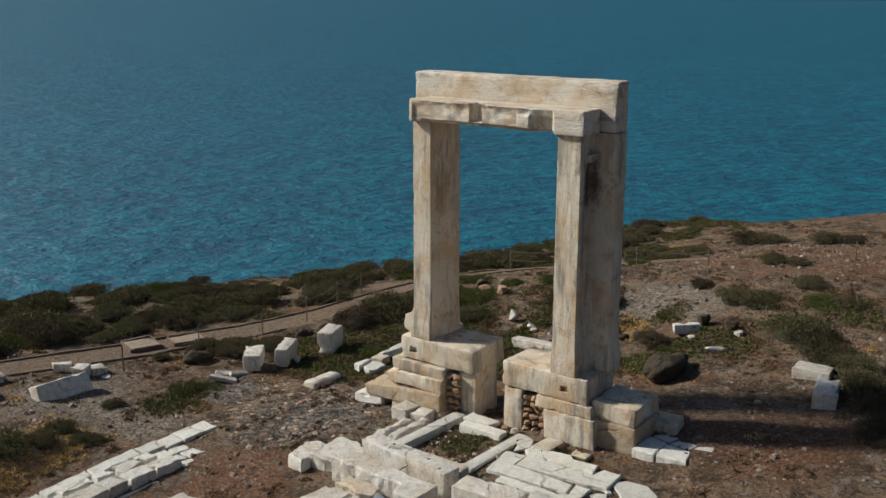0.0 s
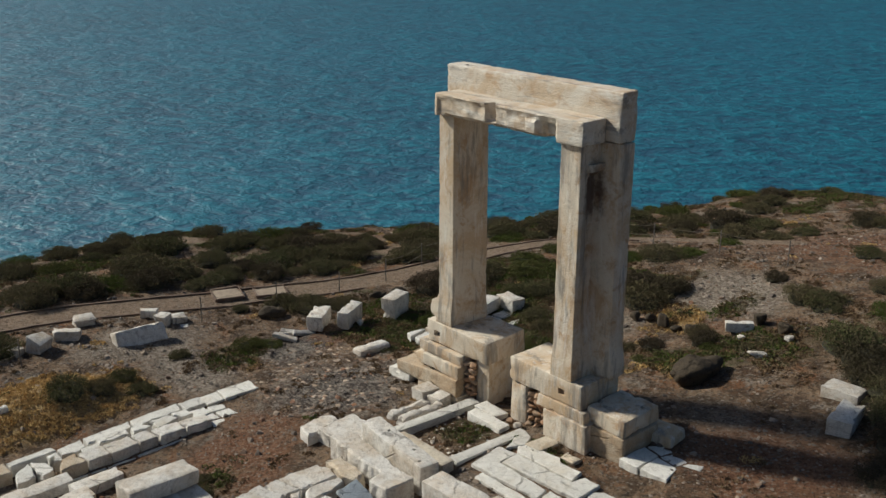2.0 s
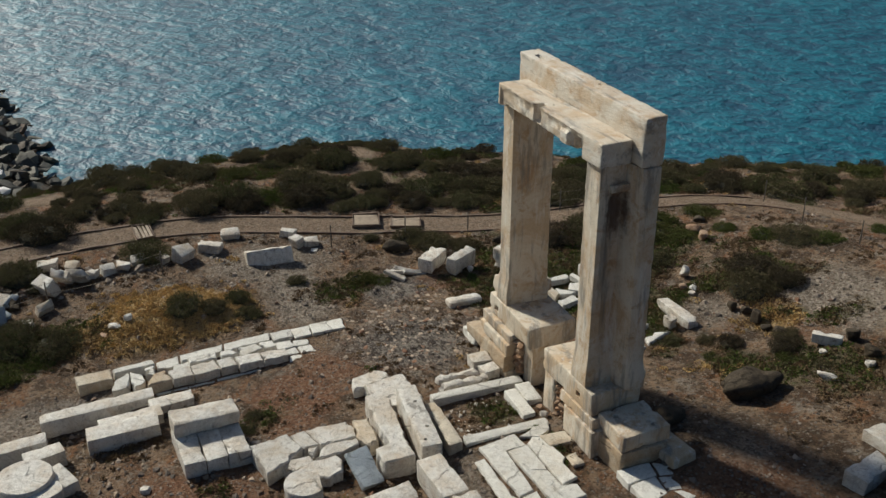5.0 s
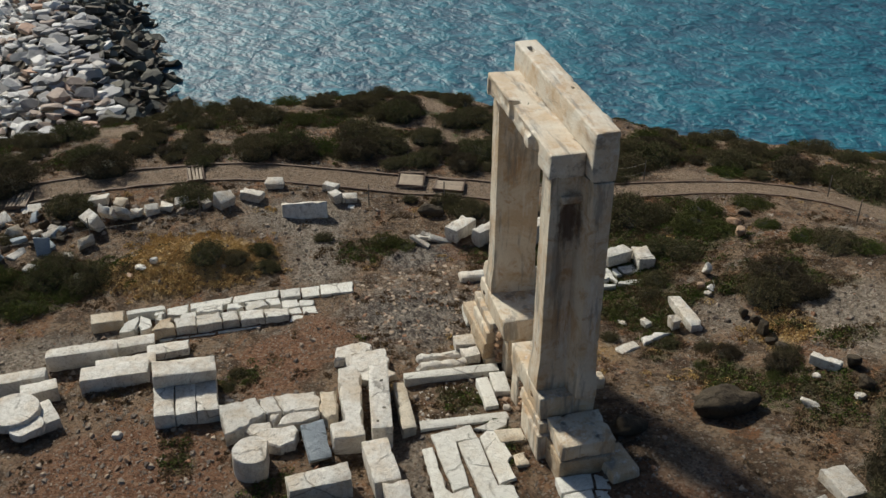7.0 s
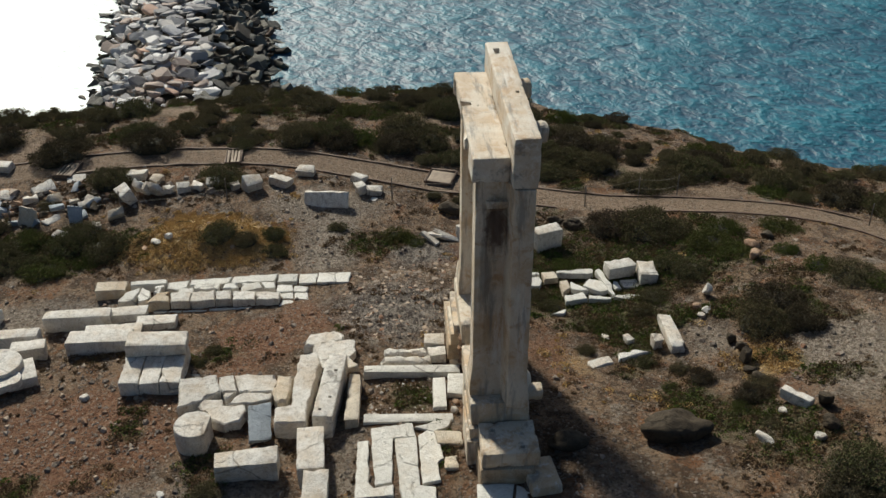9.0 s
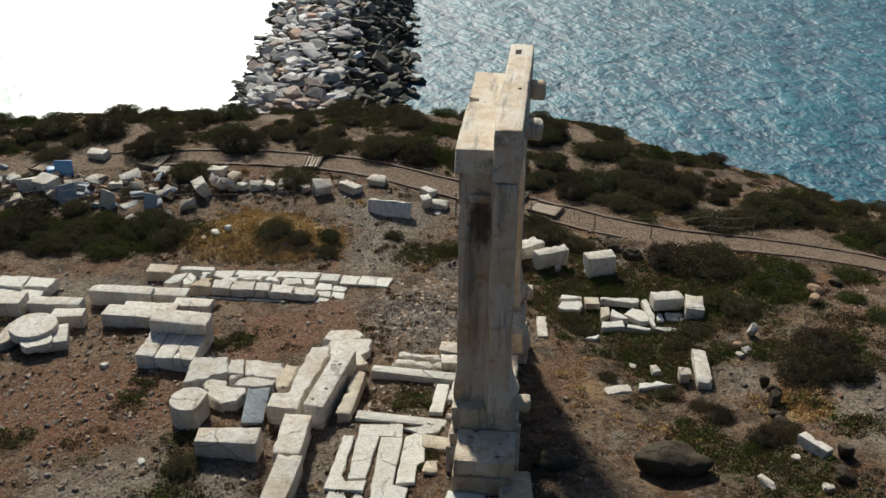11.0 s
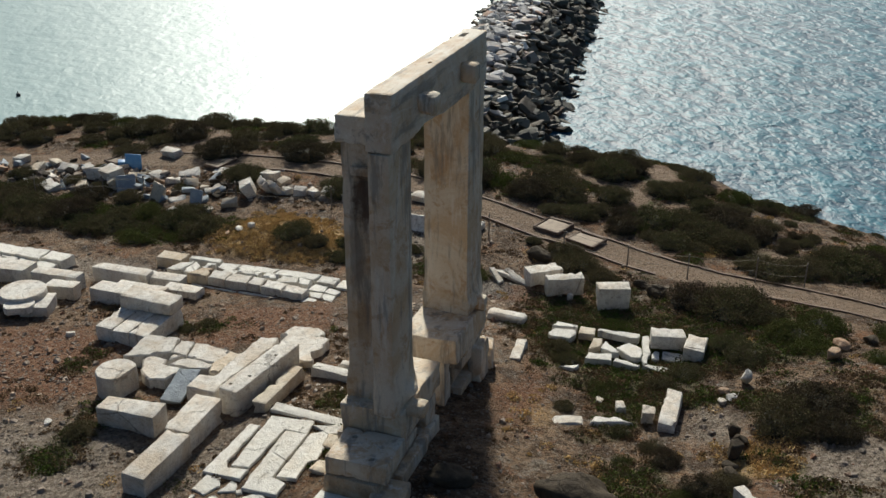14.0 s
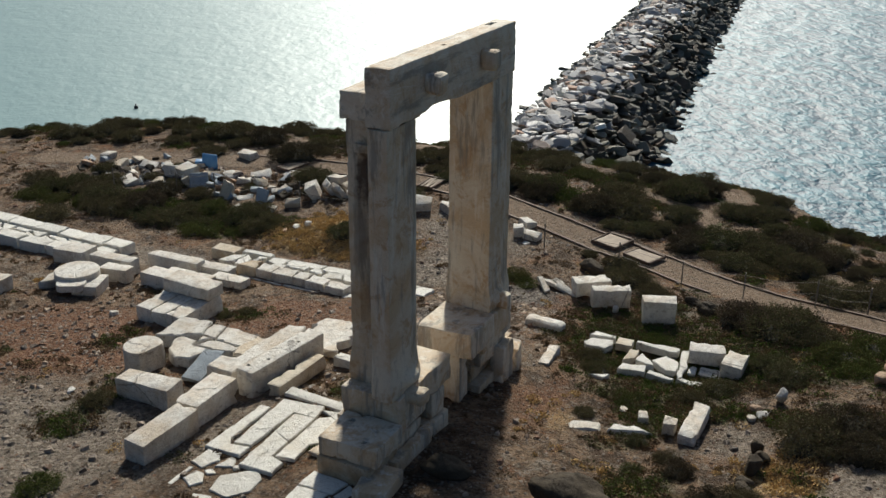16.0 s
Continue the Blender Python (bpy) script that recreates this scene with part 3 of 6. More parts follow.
    straw = (1.5 * blot(gx, gy, -9.6, -8.9, 1.7, 2.8) + 0.8 * blot(gx, gy, -0.6, 7.7, 1.0, 1.1) + 0.6 * blot(gx, gy, 1.6, 4.8, 0.9, 0.9) + 0.5 * blot(gx, gy, -15.6, 5.4, 2.2, 1.2)
             + 0.55 * blot(gx, gy, -6.5, 7.0, 1.2, 0.6) + 0.5 * blot(gx, gy, -1.4, 2.6, 1.6, 0.8) + west * np.clip(0.3 * fine - 0.1 * lumps, 0, 1))
    trod = np.clip(1.5 - on_path / 0.72, 0, 1)
    for cx, cy, rx, ry in ((-18.8, 1.8, 1.7, 0.9), (-20.5, 0.3, 1.0, 1.0), (-15.0, 8.0, 0.8, 1.2), (-13.9, 7.3, 0.7, 0.8), (-22.7, 2.4, 1.4, 0.8), (-17.8, -17.1, 1.6, 0.7), (-21.9, -11.7, 0.9, 1.2), (-12.4, 10.3, 0.8, 1.0)):
        trod = np.maximum(trod, 0.85 * blot(gx, gy, cx, cy, rx, ry) + 0.25 * fine * (blot(gx, gy, cx, cy, rx, ry) > 0))
    rock = np.clip(rocky, 0, 1) + np.where(drop > 1.5, 1.0, 0.0) + 0.6 * blot(gx, gy, -6.0, -12.6, 0.9, 2.6)
    weeds = np.clip(0.45 + 1.1 * tors2 + 0.5 * fine - 0.8 * np.clip(gravel, 0, 1) - 0.4 * np.clip(red, 0, 1) - np.clip(straw, 0, 1), 0, 1)
    zero = np.zeros_like(z)
    verts = np.stack([gx, gy, z], -1).reshape(-1, 3)
    a, b = gx.shape
    ids = np.arange(a * b).reshape(a, b)
    faces = np.stack([ids[:-1, :-1], ids[1:, :-1], ids[1:, 1:], ids[:-1, 1:]], -1).reshape(-1, 4)
    me = mesh_of("ground", verts.tolist(), faces.tolist(), True)
    for name, layers in (("soil", (gravel, green, red)), ("growth", (straw, trod, rock))):
        layer = me.color_attributes.new(name, "FLOAT_COLOR", "POINT")
        data = np.stack([np.clip(l, 0, 1) for l in layers] + [zero + 1], -1).astype(np.float32)
        layer.data.foreach_set("color", data.ravel())
    me.materials.append(GROUND)
    ob = tagged(new("ground", me), "dry brown headland soil with gravel, straw and low scrub", "ground", kind="structure")
    maps = {"gravel": gravel + 0.7 * rock, "green": green, "red": red, "straw": straw, "trod": trod, "weeds": weeds, "seaward": seaward, "edge": edge}
    return ob, xs, ys, z, maps


ground, GX, GY, GZ, SOILS = build_ground()


def land(x, y):
    """The height of the built ground."""
    i, j = int(np.clip(np.searchsorted(GX, x) - 1, 0, len(GX) - 2)), int(np.clip(np.searchsorted(GY, y) - 1, 0, len(GY) - 2))
    u, v = (x - GX[i]) / (GX[i + 1] - GX[i]), (y - GY[j]) / (GY[j + 1] - GY[j])
    return float((1 - u) * (1 - v) * GZ[i, j] + u * (1 - v) * GZ[i + 1, j] + (1 - u) * v * GZ[i, j + 1] + u * v * GZ[i + 1, j + 1])


def soil_at(name, x, y):
    i, j = int(np.clip(np.searchsorted(GX, x), 0, len(GX) - 1)), int(np.clip(np.searchsorted(GY, y), 0, len(GY) - 1))
    return float(SOILS[name][i, j])


def build_sea():
    verts, faces = [], []
    rings = [0, 30, 70, 140, 300, 700, 1600, 4400]
    n = 48
    for r in rings[1:]:
        verts += [(-40 + r * math.cos(2 * math.pi * k / n), r * math.sin(2 * math.pi * k / n), SEA_LEVEL) for k in range(n)]
    verts.append((-40, 0, SEA_LEVEL))
    for k in range(n):
        faces.append((len(verts) - 1, k, (k + 1) % n))
        for r in range(len(rings) - 2):
            faces.append((r * n + k, (r + 1) * n + k, (r + 1) * n + (k + 1) % n, r * n + (k + 1) % n))
    me = mesh_of("sea", verts, faces)
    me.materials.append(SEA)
    return tagged(new("sea", me), "wind-ruffled deep blue sea to the horizon", "sea", kind="structure")


build_sea()


# ---- the gateway ----
def build_gate():
    gate = thing("marble_gateway", (0, 0, 0.2), "colossal weathered marble doorway standing free on stone steps", "gateway")

    def stone(name, x0, x1, y0, y1, z0, z1, seed, material=GATE, label="", turn=0.0, **how):
        me = worn_block((x1 - x0, y1 - y0, z1 - z0), seed, **how)
        return part(name, me, material, gate, label, pose((x0 + x1) / 2, (y0 + y1) / 2, z0 - 0.2, 0, 0, turn))

    def fall(v, low, high):
        t = max(0.0, min(1.0, (v - low) / (high - low)))
        return t * t * (3 - 2 * t)

    def jamb_shape(side, recess, middle):
        def shape(p, half):
            x, y, z = p
            y += middle                                            # from the step between the halves
            z += half[2]
            out = (x * side + half[0]) / (2 * half[0])             # 0 at the opening, 1 at the outer side
            out *= 0.54 + 0.46 * fall(y, -0.03, 0.05)              # the back half stands out, the front half is set in
            if recess and y < 0.04 and out > 0.45:
                out -= 0.11 * fall(y, -0.44, -0.36) * (1 - fall(y, -0.05, 0.02)) * fall(z, 0.8, 1.6) * (1 - fall(z, 4.92, 5.0))
            out -= 0.10 * (1 - out) * fall(y, -0.5, 0.5) if not recess else 0.0
            foot = 1 - fall(z, 0.25, 0.95)
            y *= 1 + 0.09 * foot
            if not recess:
                out += 0.24 * fall(z, 0.16, 0.26) * (1 - fall(z, 0.58, 0.72)) * (1 - fall(y, -0.45, -0.3)) * (out > 0.35)
            out += 0.05 * foot * (out > 0.35)
            y += (0.20 * math.exp(-((z - 0.28) / 0.17) ** 2) * math.exp(-((out - 0.35) / 0.3) ** 2)) * (y > 0.3)
            return ((out * 2 * half[0] - half[0]) * side, y - middle, z - half[2])
        return shape

    for side, inner, outer, front, recess, seed in ((-1, -1.90, -2.91, -0.63, False, 1.0), (1, 1.76, 2.89, -0.71, True, 2.0)):
        x0, x1 = min(inner, outer), max(inner, outer)
        stone("jamb", x0, x1, front, 0.50, 1.88, 7.575, seed, label="tall doorjamb with ochre patina and a set-in front half", edge=0.018, wear=0.010, cell=0.11, skew=0.0,
              chips=0.015, shape=jamb_shape(side, recess, (front + 0.5) / 2 - 0.02))
    stone("ledge", 2.24, 2.50, -0.48, 0.04, 6.95, 7.12, 3.0, label="narrow stone ledge across the set-in channel")

    def lintel_shape(p, half):
        x, y, z = p
        if y < 0:
            middle = fall(x, -2.12, -2.08) * (1 - fall(x, 1.62, 1.68))
            low = 1 - fall(z, 0.16, 0.22)
            y += 0.045 * middle * low + 0.035 * noise.noise((x * 5, z * 6, 2)) * middle * low
            y += 0.10 * middle * (1 - fall(z, -0.26, -0.20))                                    # the thin fascia under the beam
            y += 0.24 * fall(x, -0.62, -0.57) * (1 - fall(x, -0.36, -0.31)) * fall(z, -0.20, -0.14)    # a niche broken out of the face
            y -= 0.08 * fall(x, 0.66, 0.71) * (1 - fall(x, 1.02, 1.08)) * (1 - fall(z, 0.08, 0.13)) * fall(z, -0.24, -0.18)
            y += 0.20 * fall(x, 1.12, 1.20) * (1 - fall(x, 1.55, 1.62)) * (1 - fall(z, 0.04, 0.14))
            y += 0.05 * fall(x, -2.34, -2.31) * (1 - fall(x, -2.12, -2.08)) * (1 - fall(z, 0.1, 0.16))
        return (x, y, z)

    stone("lintel", -2.42, 2.46, -0.81, -0.004, 7.57, 8.13, 4.0, BEAM, label="front lintel beam with broken mouldings", cell=0.06, wear=0.012, edge=0.035, chips=0.03, skew=0.01, shape=lintel_shape)

    def beam_shape(p, half):
        x, y, z = p
        if z < -0.5:
            z += 0.10 * math.exp(-((x - 0.9) / 0.6) ** 2) * (y > 0)
        return (x, y, z)

    stone("architrave", -2.86, 2.86, 0.0, 0.56, 7.58, 8.725, 5.0, BEAM, label="high rear beam of the doorway", holes=((2, 1, -2.2, -0.06, 0.34, 0.12, 0.10), (2, 1, 0.4, 0.1, 0.12, 0.06, 0.05)), cell=0.10, wear=0.014, edge=0.045, chips=0.015, skew=0.01, shape=beam_shape)
    for x, seed in ((1.36, 6.0), (-1.13, 7.0)):
        stone("lifting_boss", x - 0.19, x + 0.19, 0.53, 0.92, 7.98, 8.40, seed, label="blunt lifting boss", edge=0.10, cell=0.08, wear=0.025)
    for x, y0, y1, z0, z1, seed in ((2.26, 0.50, 1.0, 1.62, 1.96, 31.0), (-2.28, 0.44, 0.86, 1.92, 2.3, 33.0)):
        stone("handling_boss", x - 0.17, x + 0.17, y0, y1, z0, z1, seed, label="blunt boss left at the foot of the jamb", edge=0.08, cell=0.09, wear=0.02)
    # the blocks that carry the jambs
    stone("threshold_block", -2.80, -0.50, -0.72, 0.70, 1.28, 1.90, 8.0, holes=((1, -1, -0.75, -0.03, 0.20, 0.15, 0.12),), edge=0.03, wear=0.014, chips=0.035, cell=0.15)
    stone("threshold_block", 0.42, 2.76, -0.78, 0.62, 1.27, 1.90, 9.0, holes=((1, -1, 0.55, -0.02, 0.18, 0.14, 0.12),), edge=0.03, wear=0.014, chips=0.035, cell=0.15)
    stone("step_course", -3.00, -1.34, -0.86, 0.60, 0.98, 1.275, 10.0, chips=0.035)
    def broken_end(p, half):
        """The top falls away towards the outer end."""
        out = max(0.0, 0.5 - 0.5 * p.x / half[0])
        return (p.x, p.y + 0.10 * out * (p.y < 0), p.z - (half[2] * 0.95 * out ** 1.3 if p.z > 0 else 0.0))

    stone("step_course", -2.80, -1.33, -0.92, 0.55, 0.60, 0.975, 11.0, GATE, chips=0.035, edge=0.03, cell=0.14)
    stone("step_course", -2.95, -1.32, -0.95, 0.55, -0.30, 0.12, 22.0, GATE, chips=0.035, edge=0.03, cell=0.14, skew=0.03)
    stone("step_course", -4.40, -3.35, -0.98, 0.15, -0.40, 0.16, 12.0, PAVING, "pale flat bottom step stone", edge=0.03, chips=0.05, cell=0.11, skew=0.05, shape=broken_end)
    stone("step_course", -3.90, -1.34, -1.02, 0.30, 0.10, 0.595, 35.0, HONEY, "ochre-stained broken step stone", edge=0.03, chips=0.05, cell=0.11, skew=0.04, shape=broken_end)
    stone("step_course", -3.35, -2.81, -0.90, 0.30, 0.58, 0.93, 36.0, GATE, "worn end of the upper step", edge=0.04, chips=0.05, cell=0.11, skew=0.04, shape=broken_end)
    stone("step_course", -2.85, -2.15, 0.45, 0.80, -0.4, 0.82, 13.0, GATE, edge=0.05, wear=0.03, chips=0.06)
    stone("step_course", -3.55, -2.95, 0.50, 0.78, -0.4, 0.42, 37.0, GATE, turn=12, edge=0.05, wear=0.03, chips=0.06)
    stone("upright_block", -0.98, -0.50, -0.58, 0.42, 0.05, 1.272, 14.0, chips=0.04)
    stone("upright_block", 0.46, 0.98, -0.76, -0.10, 0.10, 1.265, 15.0, chips=0.04)
    stone("step_course", 1.42, 2.90, -0.82, 0.52, 0.94, 1.265, 16.0, chips=0.035)
    stone("step_course", 1.68, 3.02, -0.86, 0.55, 0.15, 0.935, 17.0, chips=0.035)
    stone("step_course", 0.70, 1.30, 0.12, 0.62, 0.62, 1.262, 18.0, chips=0.05, edge=0.04, wear=0.02)
    stone("step_course", 0.62, 1.55, 0.15, 0.72, 0.0, 0.615, 38.0, chips=0.05, edge=0.04, wear=0.02)
    stone("step_course", 1.56, 3.20, 0.56, 0.80, 0.20, 0.70, 39.0, chips=0.05, edge=0.03)
    stone("step_block", 2.79, 3.92, -0.60, 0.72, 0.96, 1.37, 19.0, GATE, holes=((2, 1, -0.25, -0.35, 0.10, 0.10, 0.06), (2, 1, 0.36, 0.28, 0.09, 0.08, 0.06)), edge=0.03, chips=0.035, wear=0.018, cell=0.14)
    stone("step_block", 2.86, 3.98, -0.66, 0.60, 0.20, 0.955, 20.0, HONEY, "rust-stained lower step block", edge=0.03, chips=0.035, wear=0.018)
    stone("step_block", 3.42, 4.46, 0.42, 1.14, 0.15, 0.80, 21.0, GATE, turn=8, edge=0.06, chips=0.035)
    rng = random.Random(5)
    rocks = [rock_mesh((0.32, 0.24, 0.19), 40 + k) for k in range(5)]
    for x0, x1, z1 in ((-1.32, -0.98, 1.26), (1.0, 1.66, 1.25)):
        z = 0.18
        while z < z1 - 0.14:
            x = x0 + rng.uniform(0.05, 0.12)
            while x < x1:
                for y in (-0.62, -0.36):
                    part("rubble_stone", rocks[rng.randrange(5)], RUBBLE, gate, "", pose(x, y + rng.uniform(-0.05, 0.05), z - 0.2, rng.uniform(-12, 12), rng.uniform(-12, 12), rng.uniform(0, 360)))
                x += rng.uniform(0.18, 0.26)
            z += 0.165
    # broken floor slabs at the foot of the steps
    for k, outline in enumerate(([(3.95, -0.72), (4.5, -0.75), (4.45, 0.05), (4.0, 0.15)], [(4.55, -0.74), (5.25, -0.70), (5.1, -0.1), (4.5, -0.02)],
                                 [(4.05, 0.2), (4.5, 0.1), (4.62, 0.4), (4.3, 0.55)], [(4.55, 0.05), (5.05, -0.05), (5.2, 0.6), (4.7, 0.5)], [(5.1, 0.05), (5.5, 0.2), (5.4, 0.75), (5.25, 0.62)])):
        part("floor_slab", slab_mesh(outline, 0.22, k + 3), PAVING, gate, "", pose(0, 0, 0.30 - 0.2))
    return gate


build_gate()


# ---- squared blocks about the site ----
def block(name, x, y, top, along_x, along_y, tall, turn, seed, material, label, category="stone block", group="", tilt=0.0, lean=0.0, **how):
    """A loose squared stone: its middle, the height of its top, its size, its turn."""
    base = top - tall
    me = worn_block((along_x, along_y, tall), seed, **how)
    return single(name, me, material, pose(x, y, base, tilt, lean, turn), label, category, group)


RUIN = "fallen blocks of the temple"
# the stepped bench and the blocks round it
bench = thing("stepped_block_stack", (-1.7, -9.1, -0.4), "white marble blocks laid as two steps on the soil", "stone steps")
for k in range(3):
    part("step_block", worn_block((1.78, 0.535, 0.56), 30 + k), WHITE, bench, "", pose(0.02, -0.56 + 0.55 * k, 0.0))
part("top_block", worn_block((0.70, 1.66, 0.40), 34, edge=0.05, chips=0.035, wear=0.025), WHITE, bench, "", pose(-0.60, 0.02, 0.563))
for x, y, top, ax, ay, tall, turn, seed in (
        (-3.46, -11.02, -0.12, 0.62, 1.84, 0.62, 1, 41), (-4.03, -10.75, -0.26, 0.50, 1.64, 0.5, 3, 42), (-4.88, -12.0, -0.25, 0.48, 1.98, 0.5, 2, 43),
        (-5.08, -10.98, -0.38, 0.46, 2.0, 0.4, 4, 44), (-4.55, -9.6, -0.34, 0.50, 1.2, 0.42, 2, 45),
        (2.85, -6.12, 0.66, 0.58, 1.50, 0.64, 4, 46), (2.62, -4.60, 0.67, 1.50, 0.64, 0.66, 3, 47), (4.28, -4.46, 0.73, 1.72, 0.58, 0.62, -1, 48),
        (-3.85, -13.68, -0.20, 0.42, 1.60, 0.55, 4, 49), (-3.24, -13.02, -0.18, 0.52, 0.95, 0.60, 10, 50), (-3.75, -15.3, -0.14, 0.75, 1.25, 0.6, 5, 51),
        (-0.55, -15.4, 0.02, 0.65, 0.9, 0.55, 12, 55), (-1.0, -16.4, -0.1, 0.7, 0.8, 0.5, -14, 56)):
    block("marble_block", x, y, top, ax, ay, tall, turn, seed, WHITE, "white marble building block lying squared on bare soil", group=RUIN, chips=0.035)
# the two long beams with their foot, and the narrow warm one
def broken_block(name, outline, top, tall, seed, material, label, category="stone block", **how):
    """A loose stone of any outline, named by its corners on the plan and the height of its top."""
    mx, my = sum(p[0] for p in outline) / len(outline), sum(p[1] for p in outline) / len(outline)
    me = slab_mesh([(p[0] - mx, p[1] - my) for p in outline], tall, seed, **how)
    return single(name, me, material, pose(mx, my, top - tall), label, category, RUIN)


broken_block("marble_beam", [(1.42, -5.56), (0.82, -5.58), (0.72, -5.20), (-1.36, -5.06), (-1.50, -4.60), (-0.98, -4.50), (1.0, -4.80), (1.42, -4.78)], 0.48, 0.60, 57, WHITE, "long white marble beam with a foot beside a twin beam", "stone beam", ragged=0.06, edge=0.03)
block("marble_beam", 0.18, -4.20, 0.68, 2.62, 0.52, 0.78, -8, 58, WHITE, "long squared white marble beam with warm sides", "stone beam", RUIN, edge=0.03, wear=0.02, chips=0.06, holes=((2, 1, 0.55, 0.08, 0.07, 0.07, 0.06), (2, 1, -0.55, 0.06, 0.07, 0.07, 0.06), (2, 1, 1.05, -0.1, 0.06, 0.06, 0.05)))
block("marble_beam", 0.36, -3.60, 0.36, 1.92, 0.34, 0.36, -3, 59, BUFF, "narrow honey-coloured marble beam on soil", "stone beam", RUIN, edge=0.025, chips=0.05)
broken_block("marble_block", [(-0.1, -5.75), (-0.75, -5.62), (-0.70, -5.22), (0.35, -5.32), (0.40, -5.60)], 0.30, 0.45, 61, BUFF, "low rough marble block beside a long beam", ragged=0.08, edge=0.05)
broken_block("marble_slab", [(-2.35, -5.05), (-2.92, -4.9), (-3.06, -4.2), (-2.85, -3.95), (-2.55, -3.95), (-2.35, -4.7)], 0.05, 0.42, 62, WHITE, "flat white marble slab with a rounded end", "stone slab", ragged=0.07, edge=0.04)
for x, y, top, ax, ay, seed in ((-1.90, -2.10, 0.10, 0.36, 1.30, 63), (-1.40, -2.18, 0.18, 0.36, 1.45, 64)):
    block("rough_stone", x, y, top, ax, ay, 0.42, -3, seed, WHITE, "rough rounded marble stone beside the paving", group=RUIN, edge=0.14, wear=0.06, chips=0.1, cell=0.12)
block("marble_block", -2.18, -1.34, 0.26, 0.50, 0.56, 0.45, -6, 65, WHITE, "small square marble block beside the steps", group=RUIN)
block("marble_block", -1.66, -1.30, 0.20, 0.42, 0.48, 0.40, 4, 66, WHITE, "small square marble block beside the steps", group=RUIN)
block("marble_strip", -0.92, -2.02, 0.18, 0.30, 2.62, 0.30, -3, 67, PAVING, "long narrow marble kerb stone set in soil", "stone kerb", RUIN)
block("marble_strip", 1.20, -2.20, 0.26, 0.30, 2.30, 0.26, -3, 68, PAVING, "long narrow marble kerb stone set in soil", "stone kerb", RUIN)
block("marble_slab", 0.25, -1.35, 0.28, 1.25, 0.36, 0.24, -3, 69, PAVING, "narrow marble floor slab before the steps", "stone slab", RUIN)
block("marble_slab", -0.10, -0.90, 0.26, 0.86, 0.44, 0.24, -3, 70, PAVING, "narrow marble floor slab before the steps", "stone slab", RUIN)
# the behind-the-gate group
for x, y, top, ax, ay, tall, turn, seed, words in (
        (-9.75, 0.45, -0.35, 0.55, 1.15, 0.5, 40, 71, "white marble block in green scrub"), (-9.15, 1.30, -0.24, 0.42, 1.18, 0.58, 28, 72, "white marble block propped on small stones"),
        (-8.72, 2.92, -0.08, 0.52, 0.98, 0.76, 20, 73, "upright white marble block in green scrub"), (-6.30, 4.92, -0.08, 0.50, 0.92, 0.40, 12, 74, "white marble block resting on paving"),
        (-5.98, 5.72, -0.05, 0.86, 0.52, 0.48, -2, 75, "square white marble block resting on paving"), (-2.38, 5.56, 0.06, 1.62, 0.40, 0.30, 0, 76, "long white marble block lying aslant"),
        (-2.06, 5.08, 0.08, 0.34, 0.32, 0.42, 8, 77, "small grey marble cube"), (-2.46, 4.33, -0.18, 0.32, 0.24, 0.26, 20, 78, "small white marble chunk in grass"),
        (6.16, 5.32, 1.18, 0.94, 0.64, 0.45, 5, 79, "pale marble block on reddish soil"), (6.86, 4.10, 1.20, 0.56, 1.22, 0.55, 12, 80, "pale marble block on reddish soil"),
        (1.64, 7.68, 0.86, 0.82, 0.28, 0.30, 42, 81, "pale narrow marble block on gravel")):
    block("marble_block", x, y, top, ax, ay, tall, turn, seed, WHITE, words, group=RUIN, chips=0.05, wear=0.015, edge=0.025)
for x, y in ((-9.0, 1.15), (-8.92, 1.55)):
    single("support_stone", rock_mesh((0.26, 0.24, 0.30), int(x * 10 + y * 7)), WHITE, pose(x, y, land(x, y) - 0.05, 0, 0, 20), "small stone that props a marble block", "stone", RUIN)
block("rough_slab", 2.05, -1.22, 0.30, 0.52, 0.66, 0.26, -4, 89, BUFF, "worn grey-buff slab before the steps", "stone slab", RUIN, edge=0.05, skew=0.05, tilt=5)
block("rough_slab", 2.92, -1.22, 0.26, 0.50, 0.30, 0.14, -4, 90, BUFF, "small buff slab sunk before the steps", "stone slab", RUIN, edge=0.04, skew=0.06)
block("marble_slab", -6.55, 0.20, -0.40, 0.52, 1.18, 0.30, -4, 83, WHITE, "half-round broken marble slab on soil", "stone slab", RUIN, edge=0.14)
block("marble_slab", -4.42, 1.16, -0.30, 1.05, 0.30, 0.35, 4, 84, WHITE, "narrow marble slab near the gate", "stone slab", RUIN)
broken_block("marble_slab", [(-0.98, 2.98), (-1.37, 2.92), (-1.55, 3.55), (-1.2, 3.67)], -0.14, 0.3, 85, WHITE, "low flat marble slab sunk in grass", "stone slab", ragged=0.07, edge=0.04)
broken_block("marble_slab", [(-1.33, 3.80), (-1.64, 3.86), (-1.78, 4.32), (-1.64, 4.8)], -0.12, 0.3, 88, WHITE, "tapering marble slab sunk in grass", "stone slab", ragged=0.05, edge=0.04)


